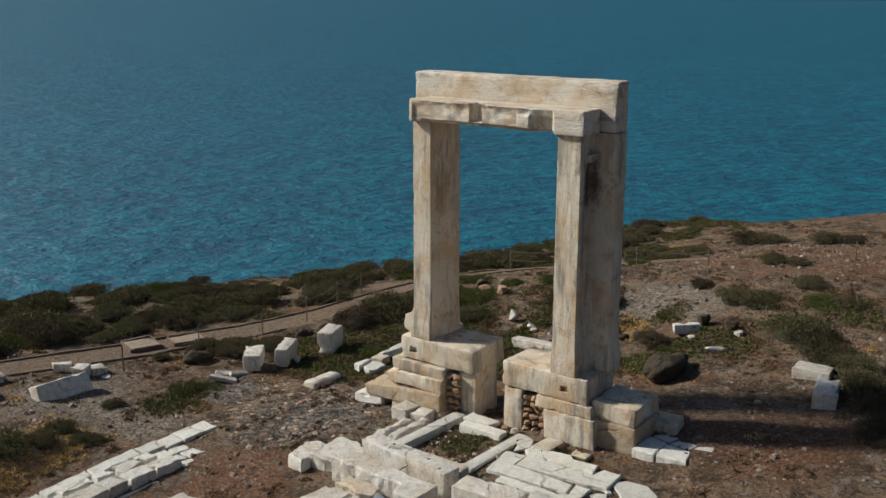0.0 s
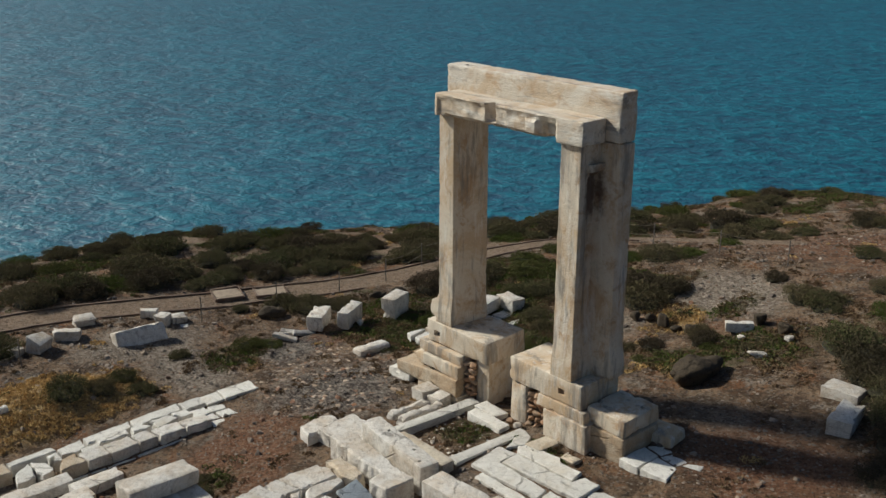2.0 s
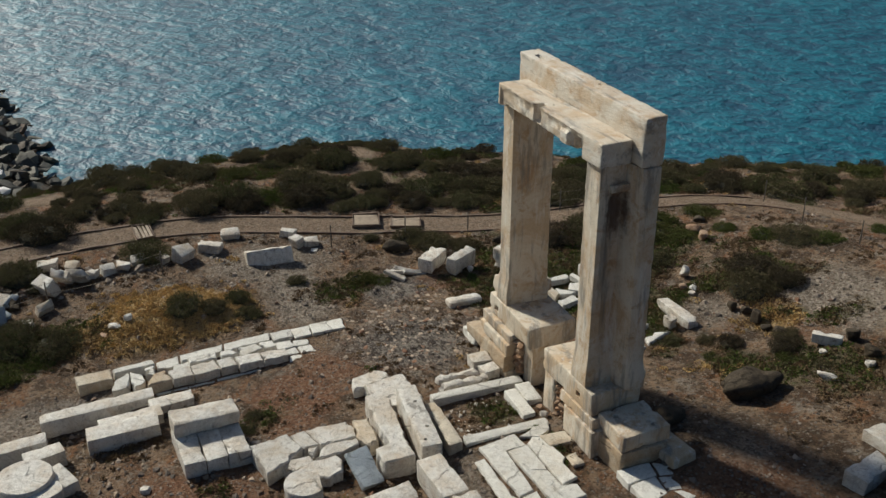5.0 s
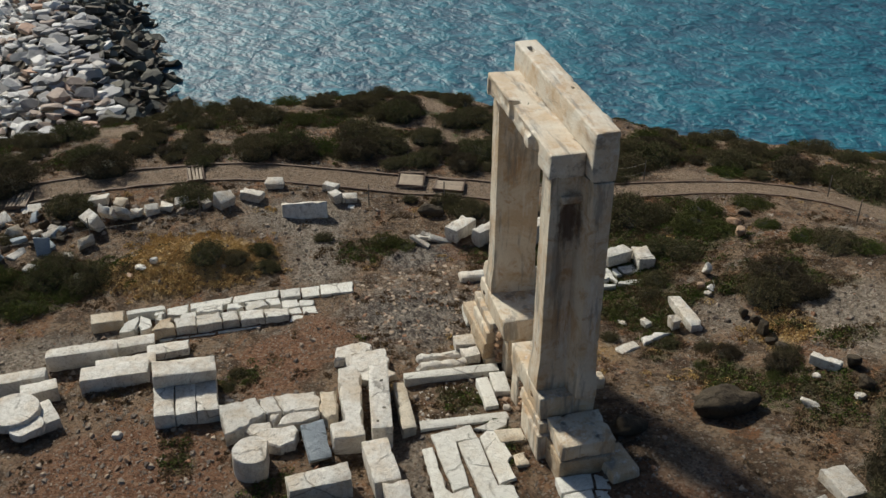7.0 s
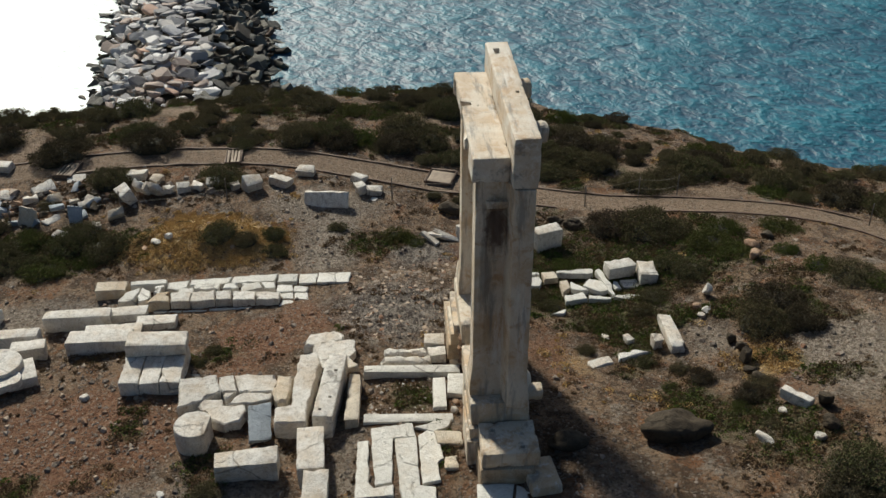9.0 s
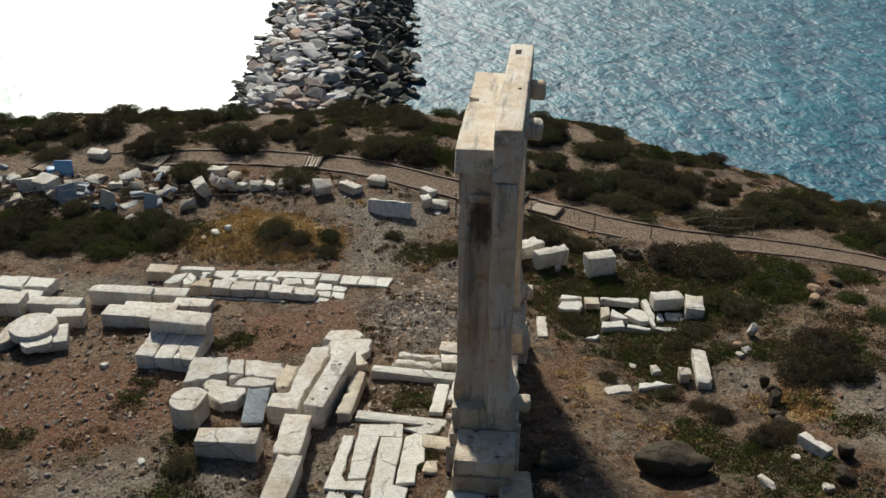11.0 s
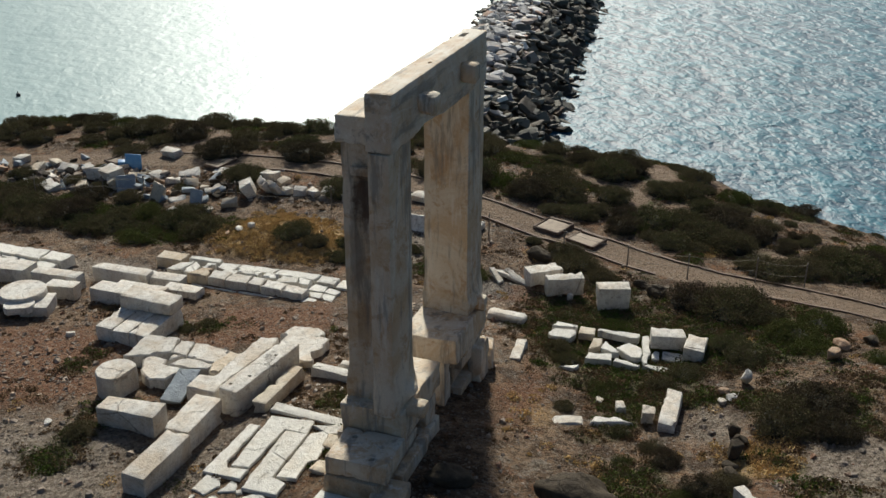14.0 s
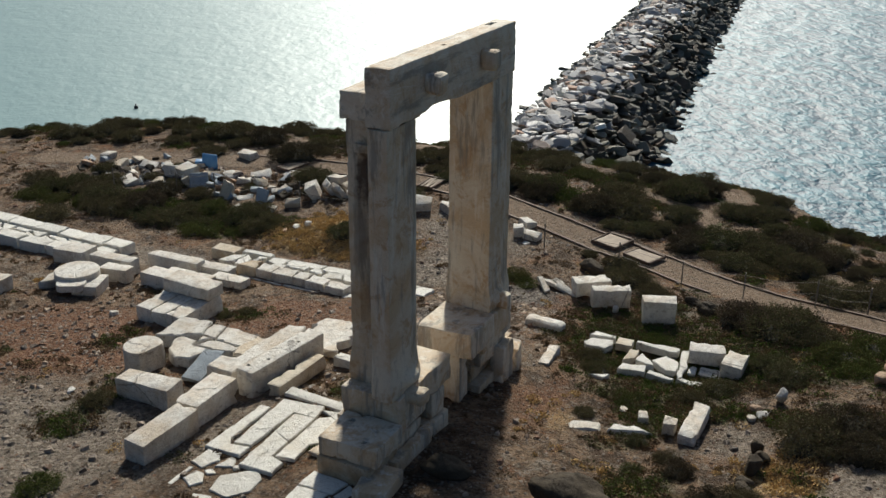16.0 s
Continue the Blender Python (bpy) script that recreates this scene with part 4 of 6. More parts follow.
def drum(x, y, top, radius, tall, cut, seed, words, turn=0.0, material=WHITE, tilt=0.0):
    """A column drum, with a flat face cut off at one side."""
    n, verts, faces = 28, [], []
    for z, r in ((0, 1.0), (tall * 0.5, 1.01), (tall - 0.03, 1.0), (tall, 0.965), (tall, 0.6)):
        for k in range(n):
            a = 2 * math.pi * k / n
            px, py = radius * r * math.cos(a), radius * r * math.sin(a)
            px = min(px, cut * radius * (r if z >= tall else 1))
            w = 1 + 0.02 * noise.noise((px * 4 + seed, py * 4, z * 3))
            verts.append((px * w, py * w, z + 0.012 * noise.noise((px * 5, py * 5, seed))))
    verts.append((0, 0, tall))
    for level in range(4):
        for k in range(n):
            faces.append((level * n + k, level * n + (k + 1) % n, (level + 1) * n + (k + 1) % n, (level + 1) * n + k))
    for k in range(n):
        faces.append((4 * n + k, 4 * n + (k + 1) % n, 5 * n))
    me = mesh_of("drum", verts, faces)
    return single("column_drum", me, material, pose(x, y, top - tall, tilt, 0, turn), words, "column drum", RUIN)


drum(1.46, -7.54, 0.58, 0.50, 0.66, 0.70, 1, "broken white marble column drum with one flat side", 82)
broken_block("marble_slab", [(0.55, -7.46), (0.36, -7.26), (0.36, -6.42), (0.63, -6.34), (1.0, -6.50), (1.12, -6.85), (0.90, -7.25)], 0.24, 0.32, 2, WHITE, "half-round marble slab beside a broken drum", "stone slab", ragged=0.05, edge=0.04)
drum(-2.1, -13.5, 0.06, 0.68, 0.26, 2.0, 3, "round broken marble column drum on a pile of blocks", 0)
drum(-1.48, -13.12, -0.04, 0.44, 0.20, 0.75, 4, "broken marble drum leaning on a larger drum", 30)
block("marble_block", -1.95, -12.85, -0.10, 0.95, 0.8, 0.45, 24, 86, WHITE, "low marble block beside a column drum", group=RUIN)
broken_block("marble_slab", [(-2.5, -14.55), (-2.75, -14.2), (-2.3, -13.9), (-1.6, -14.05), (-1.3, -14.3), (-1.8, -14.5)], -0.22, 0.3, 91, WHITE, "broken marble slab under a column drum", "stone slab", ragged=0.07, edge=0.04)
block("marble_slab", 1.06, -5.98, 0.26, 1.10, 0.56, 0.12, 4, 87, BLUISH, "thin blue-grey marble slab leaning on rubble", "stone slab", RUIN, tilt=0, lean=16)


# ---- stones laid in rows: walls and floors ----
def cell_ring(x0, x1, y0, y1, rng, slack):
    j = lambda: rng.uniform(-slack, slack)  # noqa: E731
    return [(x0 + j(), y0 + j()), (x1 + j(), y0 + j()), (x1 + j(), y1 + j()), (x0 + j(), y1 + j())]


def laid_row(parent, name, x0, x1, cuts, top, thick, seed, slack=0.05, gap=0.06, material=PAVING, sink=0.0):
    """Stones side by side along y between the given cuts."""
    rng = random.Random(seed)
    for k, (a, b) in enumerate(zip(cuts, cuts[1:])):
        ring = cell_ring(x0, x1, a + gap / 2, b - gap / 2, rng, slack)
        z = top + rng.uniform(-0.025, 0.025) - sink * k - thick
        mx, my = sum(p[0] for p in ring) / 4, sum(p[1] for p in ring) / 4
        me = slab_mesh([(p[0] - mx, p[1] - my) for p in ring], thick, seed + k * 1.7)
        origin = parent.matrix_world.translation
        part(name, me, material, parent, "", pose(mx - origin.x, my - origin.y, z - origin.z, rng.uniform(-1, 1), rng.uniform(-1, 1)))


def crazed(parent, name, x0, x1, y0, y1, count, top, thick, seed, gap=0.07, material=PAVING):
    """Broken pieces that fill a strip, with open joints between them."""
    rng = random.Random(seed * 7 + 1)
    origin = parent.matrix_world.translation
    seeds = []
    for k in range(count):
        t = (k // 2 + 0.5 + rng.uniform(-0.28, 0.28)) / ((count + 1) // 2)
        side = 0.26 + rng.uniform(-0.1, 0.1) if k % 2 else 0.74 + rng.uniform(-0.1, 0.1)
        seeds.append((x0 + (x1 - x0) * side, y0 + (y1 - y0) * t))
    for k, (sx, sy) in enumerate(seeds):
        ring = [(x0, y0), (x1, y0), (x1, y1), (x0, y1)]
        for m, (ox, oy) in enumerate(seeds):
            if m == k:
                continue
            dx, dy = ox - sx, oy - sy
            far = math.hypot(dx, dy)
            limit = (dx * (sx + ox) / 2 + dy * (sy + oy) / 2) - gap / 2 * far
            kept = []
            for (ax, ay), (bx, by) in zip(ring, ring[1:] + ring[:1]):
                da, db = dx * ax + dy * ay - limit, dx * bx + dy * by - limit
                if da <= 0:
                    kept.append((ax, ay))
                if (da < 0) != (db < 0):
                    t = da / (da - db)
                    kept.append((ax + (bx - ax) * t, ay + (by - ay) * t))
            ring = kept
        if len(ring) < 3:
            continue
        mx, my = sum(p[0] for p in ring) / len(ring), sum(p[1] for p in ring) / len(ring)
        ring = [(p[0] - mx, p[1] - my) for p in ring]
        tall = thick * rng.uniform(0.88, 1.08)
        part(name, slab_mesh(ring, tall, seed + k * 1.9, 0.05, 0.03, 0.12), material, parent, "",
             pose(mx - origin.x, my - origin.y, top - thick + rng.uniform(-0.03, 0.03) - origin.z, rng.uniform(-3, 3), rng.uniform(-3, 3)))


def flagstones(parent, name, outlines, top, thick, seed, material=PAVING, uneven=0.02, **how):
    """Stones of given outlines, each an object of its own, laid to one height."""
    rng = random.Random(seed)
    origin = parent.matrix_world.translation
    for k, ring in enumerate(outlines):
        mx, my = sum(p[0] for p in ring) / len(ring), sum(p[1] for p in ring) / len(ring)
        me = slab_mesh([(p[0] - mx, p[1] - my) for p in ring], thick, seed + k * 1.3, **how)
        part(name, me, material, parent, "", pose(mx - origin.x, my - origin.y, top + rng.uniform(-uneven, uneven) - thick - origin.z, rng.uniform(-0.8, 0.8), rng.uniform(-0.8, 0.8)))


wall = thing("foundation_wall", (-5.9, -7.6, -0.75), "low temple foundation wall of cracked white marble stones", "foundation wall", kind="structure")
# the rear row of long slabs, the broken filling, the front row of blocks, the thin footing
flagstones(wall, "coping_stone", ([(-6.99, -11.9), (-6.98, -10.9), (-6.46, -10.9), (-6.45, -11.86)],), -0.48, 0.5, 1, BUFF, ragged=0.05)
flagstones(wall, "coping_stone", ([(-7.0, -10.85), (-7.06, -9.68), (-6.79, -9.66), (-6.78, -10.8)], [(-6.88, -9.62), (-7.0, -8.97), (-6.56, -9.0), (-6.46, -9.3), (-6.57, -9.64)], [(-6.97, -8.93), (-7.08, -7.61), (-6.72, -7.69), (-6.64, -8.92)],
                   [(-7.09, -7.57), (-7.16, -6.15), (-6.75, -6.21), (-6.7, -7.63)], [(-7.16, -6.11), (-7.14, -5.5), (-6.69, -5.52), (-6.67, -6.15)]), -0.54, 0.35, 2, ragged=0.04)
flagstones(wall, "coping_stone", ([(-7.25, -5.45), (-7.26, -4.87), (-6.70, -4.92), (-6.68, -5.46)], [(-7.28, -4.83), (-7.24, -3.80), (-6.64, -3.84), (-6.70, -4.88)]), -0.62, 0.2, 3, ragged=0.03)
flagstones(wall, "coping_stone", ([(-5.80, -11.02), (-6.24, -10.92), (-6.61, -10.47), (-5.98, -10.50), (-5.80, -10.75)], [(-6.60, -10.40), (-6.37, -10.11), (-5.88, -10.10), (-5.80, -10.42), (-6.1, -10.44)], [(-6.21, -9.99), (-6.54, -9.81), (-6.38, -9.73), (-6.08, -9.84)],
                   [(-6.62, -10.0), (-6.72, -9.75), (-6.60, -9.72), (-6.45, -9.98)], [(-6.14, -9.27), (-6.40, -9.2), (-6.45, -8.79), (-6.18, -8.77)], [(-6.30, -8.74), (-6.55, -8.75), (-6.58, -7.96), (-6.22, -7.95)],
                   [(-6.24, -7.84), (-6.56, -7.80), (-6.60, -7.40), (-6.30, -7.30)], [(-6.10, -7.22), (-6.56, -7.3), (-6.6, -6.7), (-6.26, -6.56)], [(-6.2, -6.5), (-6.58, -6.6), (-6.58, -6.2), (-6.2, -6.16)]), -0.47, 0.32, 4, ragged=0.07, uneven=0.04)
flagstones(wall, "coping_stone", ([(-6.16, -6.13), (-6.56, -6.12), (-6.55, -5.63), (-6.2, -5.64)], [(-5.80, -5.9), (-6.1, -6.1), (-6.14, -5.62), (-5.80, -5.58)], [(-6.2, -5.58), (-6.5, -5.58), (-6.42, -5.14), (-6.16, -5.2)], [(-5.72, -5.56), (-6.1, -5.54), (-6.08, -5.16), (-5.66, -5.1)],
                   [(-5.35, -6.02), (-5.68, -5.9), (-5.52, -4.86), (-5.36, -4.92)]), -0.60, 0.2, 6, ragged=0.05)
flagstones(wall, "coping_stone", ([(-5.50, -10.05), (-6.04, -9.86), (-6.12, -9.46), (-5.56, -9.40)],), -0.38, 0.55, 5, HONEY, ragged=0.06, edge=0.03)
flagstones(wall, "coping_stone", ([(-5.56, -9.36), (-6.08, -9.40), (-6.12, -8.80), (-5.57, -8.76)], [(-5.57, -8.72), (-6.1, -8.76), (-6.14, -8.06), (-5.58, -8.02)], [(-5.58, -7.98), (-6.08, -8.0), (-6.1, -7.54), (-5.58, -7.50)],
                   [(-5.52, -7.46), (-6.02, -7.48), (-6.0, -6.76), (-5.50, -6.74)], [(-5.49, -6.71), (-6.0, -6.72), (-5.92, -5.98), (-5.46, -6.0)]), -0.40, 0.5, 7, WHITE, ragged=0.05, edge=0.025)
laid_row(wall, "coping_stone", -5.44, -5.32, [-9.9, -8.2, -6.2], -0.66, 0.25, 9, 0.03)

far_wall = thing("foundation_wall", (-4.7, -17.6, -0.9), "double-rowed foundation wall of pale marble slabs", "foundation wall", kind="structure")
laid_row(far_wall, "coping_stone", -5.62, -5.02, [-21.2, -19.9, -18.6, -17.5, -16.4, -15.4, -14.5], -0.50, 0.4, 11, 0.04)
crazed(far_wall, "coping_stone", -4.97, -4.38, -21.0, -14.6, 15, -0.55, 0.35, 12)
laid_row(far_wall, "coping_stone", -4.32, -3.80, [-20.4, -19.2, -18.0, -16.8, -15.6, -14.5], -0.40, 0.5, 13, 0.04)

floor_patch = thing("marble_pavement", (2.9, -2.5, 0.1), "white marble paving slabs before the gate, some broken", "paving", kind="structure")


flagstones(floor_patch, "paving_slab", (
    [(3.97, -3.56), (2.04, -3.49), (2.0, -3.21), (3.46, -3.24), (3.66, -3.12), (3.57, -2.64), (3.94, -2.64)],
    [(3.58, -3.08), (1.56, -3.17), (1.43, -2.13), (1.94, -2.05), (1.97, -2.62), (3.5, -2.68)],
    [(4.22, -2.46), (2.0, -2.58), (1.97, -2.04), (3.66, -2.02), (3.74, -1.66), (4.16, -1.64)],
    [(3.62, -1.97), (1.90, -1.99), (1.54, -1.58), (2.76, -1.40), (2.91, -1.56), (3.52, -1.52)],
    [(1.61, -2.07), (1.36, -1.54), (1.36, -1.12), (1.62, -1.2), (1.8, -1.60)]), 0.28, 0.24, 21, uneven=0.01, ragged=0.025)
flagstones(floor_patch, "paving_slab", (
    [(4.54, -3.47), (3.99, -3.42), (3.98, -3.09), (4.24, -2.94), (4.62, -3.12)], [(4.45, -2.9), (3.97, -2.82), (4.02, -2.69), (4.30, -2.55)],
    [(4.67, -3.01), (4.53, -2.9), (4.64, -2.71), (4.75, -2.87)], [(5.09, -3.22), (4.78, -3.17), (4.76, -2.94), (5.03, -2.75), (5.27, -2.91)],
    [(5.17, -2.49), (4.65, -2.60), (4.14, -2.0), (4.38, -1.74), (4.83, -1.70), (5.2, -2.0)], [(5.43, -3.40), (4.7, -3.40), (4.68, -3.30), (5.38, -3.27)],
    [(4.29, -2.56), (4.19, -2.45), (4.3, -2.4), (4.37, -2.49)], [(5.4, -2.7), (5.3, -2.3), (5.55, -2.1), (5.8, -2.5)]), 0.24, 0.2, 44, ragged=0.03)

broken = thing("broken_floor_block", (-0.4, -7.0, -0.3), "cracked white marble slabs lying side by side", "stone slab")
flagstones(broken, "slab_piece", (
    [(0.34, -8.17), (-0.49, -8.26), (-0.84, -8.30), (-0.95, -7.33), (-0.28, -7.12), (0.17, -7.66)], [(-0.25, -7.09), (-0.91, -7.29), (-0.96, -6.85), (-0.27, -6.70)],
    [(-0.25, -6.65), (-0.96, -6.82), (-0.92, -5.75), (-0.53, -5.64), (-0.18, -5.71)], [(0.24, -7.72), (0.0, -7.50), (0.04, -7.04), (0.36, -7.01), (0.5, -7.48)],
    [(0.27, -6.95), (-0.20, -6.62), (-0.14, -5.78), (0.12, -5.78), (0.28, -6.25)], [(-0.05, -7.02), (-0.20, -7.0), (-0.22, -6.72), (0.12, -6.95)]), 0.20, 0.50, 93, WHITE, 0.03, ragged=0.06, edge=0.03)
stepped = thing("stepped_slab", (-1.4, -4.35, -0.2), "stepped white marble slab beside the beams", "stone slab")
flagstones(stepped, "slab_piece", ([(-2.35, -4.75), (-2.43, -3.60), (-1.94, -3.56), (-1.62, -3.74), (-1.18, -3.48), (-1.0, -4.2), (-1.4, -4.7)],), 0.14, 0.36, 101, WHITE, ragged=0.05)

rear_floor = thing("marble_pavement", (-5.6, 3.4, -0.6), "broken marble paving slabs sunk in green growth", "paving", kind="structure")
flagstones(rear_floor, "paving_slab", (
    [(-5.96, 1.61), (-6.25, 1.73), (-6.37, 2.30), (-6.16, 2.37), (-5.81, 2.27), (-5.79, 1.72)], [(-6.36, 1.62), (-6.62, 1.7), (-6.61, 2.31), (-6.45, 2.34)],
    [(-6.51, 2.92), (-6.65, 2.92), (-6.72, 4.10), (-6.45, 4.08), (-6.38, 3.86)], [(-4.82, 2.92), (-5.21, 2.95), (-5.32, 3.57), (-4.94, 3.62)],
    [(-4.94, 3.68), (-5.17, 3.72), (-4.98, 4.38), (-4.86, 4.35)], [(-5.5, 3.22), (-5.95, 3.25), (-5.73, 3.51), (-5.42, 3.74), (-5.39, 3.52)],
    [(-5.7, 3.62), (-6.09, 3.88), (-5.89, 4.30), (-5.34, 4.34), (-5.3, 4.09)], [(-5.09, 4.46), (-6.6, 4.18), (-6.70, 4.36), (-5.8, 4.55), (-5.19, 4.56)],
    [(-5.49, 4.64), (-5.94, 4.63), (-5.9, 4.78), (-5.49, 4.83)], [(-5.54, 4.88), (-5.98, 4.88), (-5.98, 5.40), (-5.52, 5.54)],
    [(-4.98, 4.44), (-5.13, 4.60), (-5.12, 5.32), (-4.93, 5.34), (-4.83, 4.95)], [(-4.17, 2.34), (-4.42, 2.83), (-4.15, 2.76)]), -0.48, 0.2, 31, ragged=0.05)
flagstones(rear_floor, "paving_slab", ([(-6.12, 2.45), (-6.53, 2.40), (-6.57, 2.85), (-6.2, 2.91)], [(-5.32, 2.90), (-5.96, 2.91), (-6.02, 3.16), (-5.54, 3.18)]), -0.46, 0.2, 58, BUFF, ragged=0.05)

# ---- blocks gathered along the path ----
GATHERED = "blocks gathered beside the path"
rng = random.Random(12)
STONES = (WHITE, BLUISH, BUFF)
WORDS = ("pale marble block set down on gravel by the path", "blue-grey marble slab leaning among rubble", "buff marble block set down among rubble")
for x, y, w, h, deep, turn, tilt, mat in (
        # the row along the path
        (-12.2, -4.75, 1.75, 0.80, 0.42, 80, -26, 0), (-13.2, -3.45, 0.52, 0.62, 0.45, 20, 6, 0), (-14.1, -3.5, 0.6, 0.42, 0.5, 60, 0, 0), (-13.1, -2.95, 0.64, 0.36, 0.42, 95, 0, 0), (-12.75, -3.1, 0.5, 0.16, 0.3, 60, 8, 0),
        (-14.6, -5.6, 0.72, 0.42, 0.5, 80, 5, 0), (-13.75, -6.5, 0.85, 0.52, 0.62, 65, -8, 0), (-13.45, -7.55, 0.76, 0.72, 0.56, 120, 14, 0), (-13.5, -8.2, 0.40, 0.40, 0.4, 30, 0, 0),
        (-13.75, -9.05, 0.50, 0.42, 0.36, 100, 6, 0), (-13.5, -9.6, 0.5, 0.46, 0.44, 80, 0, 0), (-13.4, -10.1, 0.56, 0.50, 0.45, 100, 4, 0), (-13.35, -10.6, 0.36, 0.40, 0.4, 60, 0, 0),
        (-13.4, -11.05, 0.74, 0.82, 0.34, 60, 28, 0), (-13.5, -11.5, 0.80, 0.86, 0.30, 50, 30, 0), (-13.1, -12.05, 0.84, 0.88, 0.50, 40, 22, 0), (-14.5, -12.0, 0.72, 0.5, 0.5, 85, 0, 0), (-14.2, -11.2, 0.5, 0.36, 0.4, 60, 8, 2),
        # the heap
        (-12.0, -12.4, 0.60, 0.60, 0.3, 120, 26, 2), (-14.8, -14.4, 0.75, 0.24, 0.6, 96, 10, 0), (-12.95, -13.4, 0.55, 0.40, 0.4, 60, 12, 0), (-11.65, -13.75, 0.56, 1.02, 0.15, 96, -30, 1), (-11.7, -15.5, 0.72, 1.00, 0.2, 70, -28, 2),
        (-12.2, -17.2, 0.85, 1.12, 0.16, 120, -36, 1), (-14.1, -15.5, 0.95, 0.42, 0.6, 125, 16, 0), (-13.9, -16.8, 0.70, 0.30, 0.5, 80, 12, 0), (-13.4, -15.8, 0.6, 0.32, 0.4, 110, -10, 0), (-13.1, -18.4, 1.05, 0.85, 0.7, 65, 12, 0),
        (-13.2, -19.3, 0.9, 0.70, 0.7, 110, -14, 0), (-12.6, -17.9, 0.8, 0.8, 0.3, 40, 30, 2), (-13.8, -20.2, 0.6, 0.40, 0.5, 50, 14, 0), (-13.7, -21.1, 0.9, 0.42, 0.5, 100, 10, 0), (-12.7, -21.3, 0.8, 0.36, 0.4, 60, -16, 0),
        (-13.2, -22.3, 0.8, 0.5, 0.5, 20, 8, 2), (-14.2, -24.0, 0.7, 0.4, 0.5, 80, 0, 0), (-11.9, -14.65, 0.70, 0.26, 0.4, 130, 18, 0), (-10.8, -14.0, 0.55, 0.46, 0.4, 50, 20, 0), (-11.9, -20.6, 1.1, 0.45, 0.5, 60, 14, 0),
        (-12.7, -16.6, 0.6, 0.5, 0.4, 20, -20, 1), (-13.5, -17.5, 0.8, 0.5, 0.4, 100, 20, 2), (-12.3, -19.3, 0.7, 0.4, 0.5, 30, 18, 2), (-16.1, -17.6, 0.9, 0.55, 0.5, 75, 10, 0), (-11.3, -12.9, 0.4, 0.3, 0.3, 20, 0, 0)):
    single("marble_block", worn_block((w * 0.92, deep * 0.9, h * 0.74), rng.uniform(0, 90), edge=0.03, chips=0.06, wear=0.025, skew=0.07), STONES[mat],
           pose(x, y, land(x, y) - 0.07 - 0.12 * abs(math.sin(radians(tilt))), tilt, 0, turn), WORDS[mat], "stone block", GATHERED)
rubble_shapes = [worn_block((rng.uniform(0.22, 0.58), rng.uniform(0.18, 0.38), rng.uniform(0.10, 0.26)), 300 + k, edge=0.025, wear=0.02, cell=0.2, chips=0.04, skew=0.07) for k in range(12)]
for k, me in enumerate(rubble_shapes):
    me.materials.append((WHITE, BUFF, BLUISH, RUBBLE, DARK, DARK)[k % 6])
for k in range(96):
    y = rng.uniform(-24.5, -13.2)
    x = -13.0 + rng.gauss(0, 0.75) + 0.05 * (y + 18)
    lift = 0.20 * math.exp(-((x + 13.0) / 0.6) ** 2) * rng.random()
    ob = new("rubble_block", rubble_shapes[rng.randrange(12)])
    ob.matrix_world = pose(x, y, land(x, y) - 0.08 + lift, rng.uniform(-28, 28), rng.uniform(-28, 28), rng.uniform(0, 360))
    tagged(ob, "broken stone tumbled in a heap of rubble", "stone block", "heap of broken blocks")
single("blue_board", worn_block((0.7, 0.05, 0.62), 8, edge=0.015, wear=0.004, chips=0), PANEL, pose(-14.25, -18.3, land(-14.25, -18.3) + 0.02, -14, 0, 100), "bright blue painted board standing among the stones", "board")
single("blue_crate", worn_block((0.36, 0.32, 0.34), 9, edge=0.03, wear=0.004, chips=0), PANEL, pose(-14.3, -18.85, land(-14.3, -18.85), 0, 0, 30), "small blue plastic crate beside the path", "crate")
shards = []
for k in range(7):
    shards.append(slab_mesh([(-0.4, -0.09), (0.42, -0.1), (0.4, 0.1), (-0.38, 0.08)], 0.12, 200 + k))
for x, y, turn, tilt in ((-9.9, -0.55, 60, 20), (-9.75, -0.75, 95, -14), (-9.95, -0.95, 130, 10), (-9.6, -0.3, 80, 25), (-9.55, -1.05, 40, 5)):
    single("marble_shard", shards[rng.randrange(7)].copy(), WHITE, pose(x, y, land(x, y) + 0.05, tilt, 12, turn), "thin white marble shard in a heap", "stone shard", "heap of marble shards")

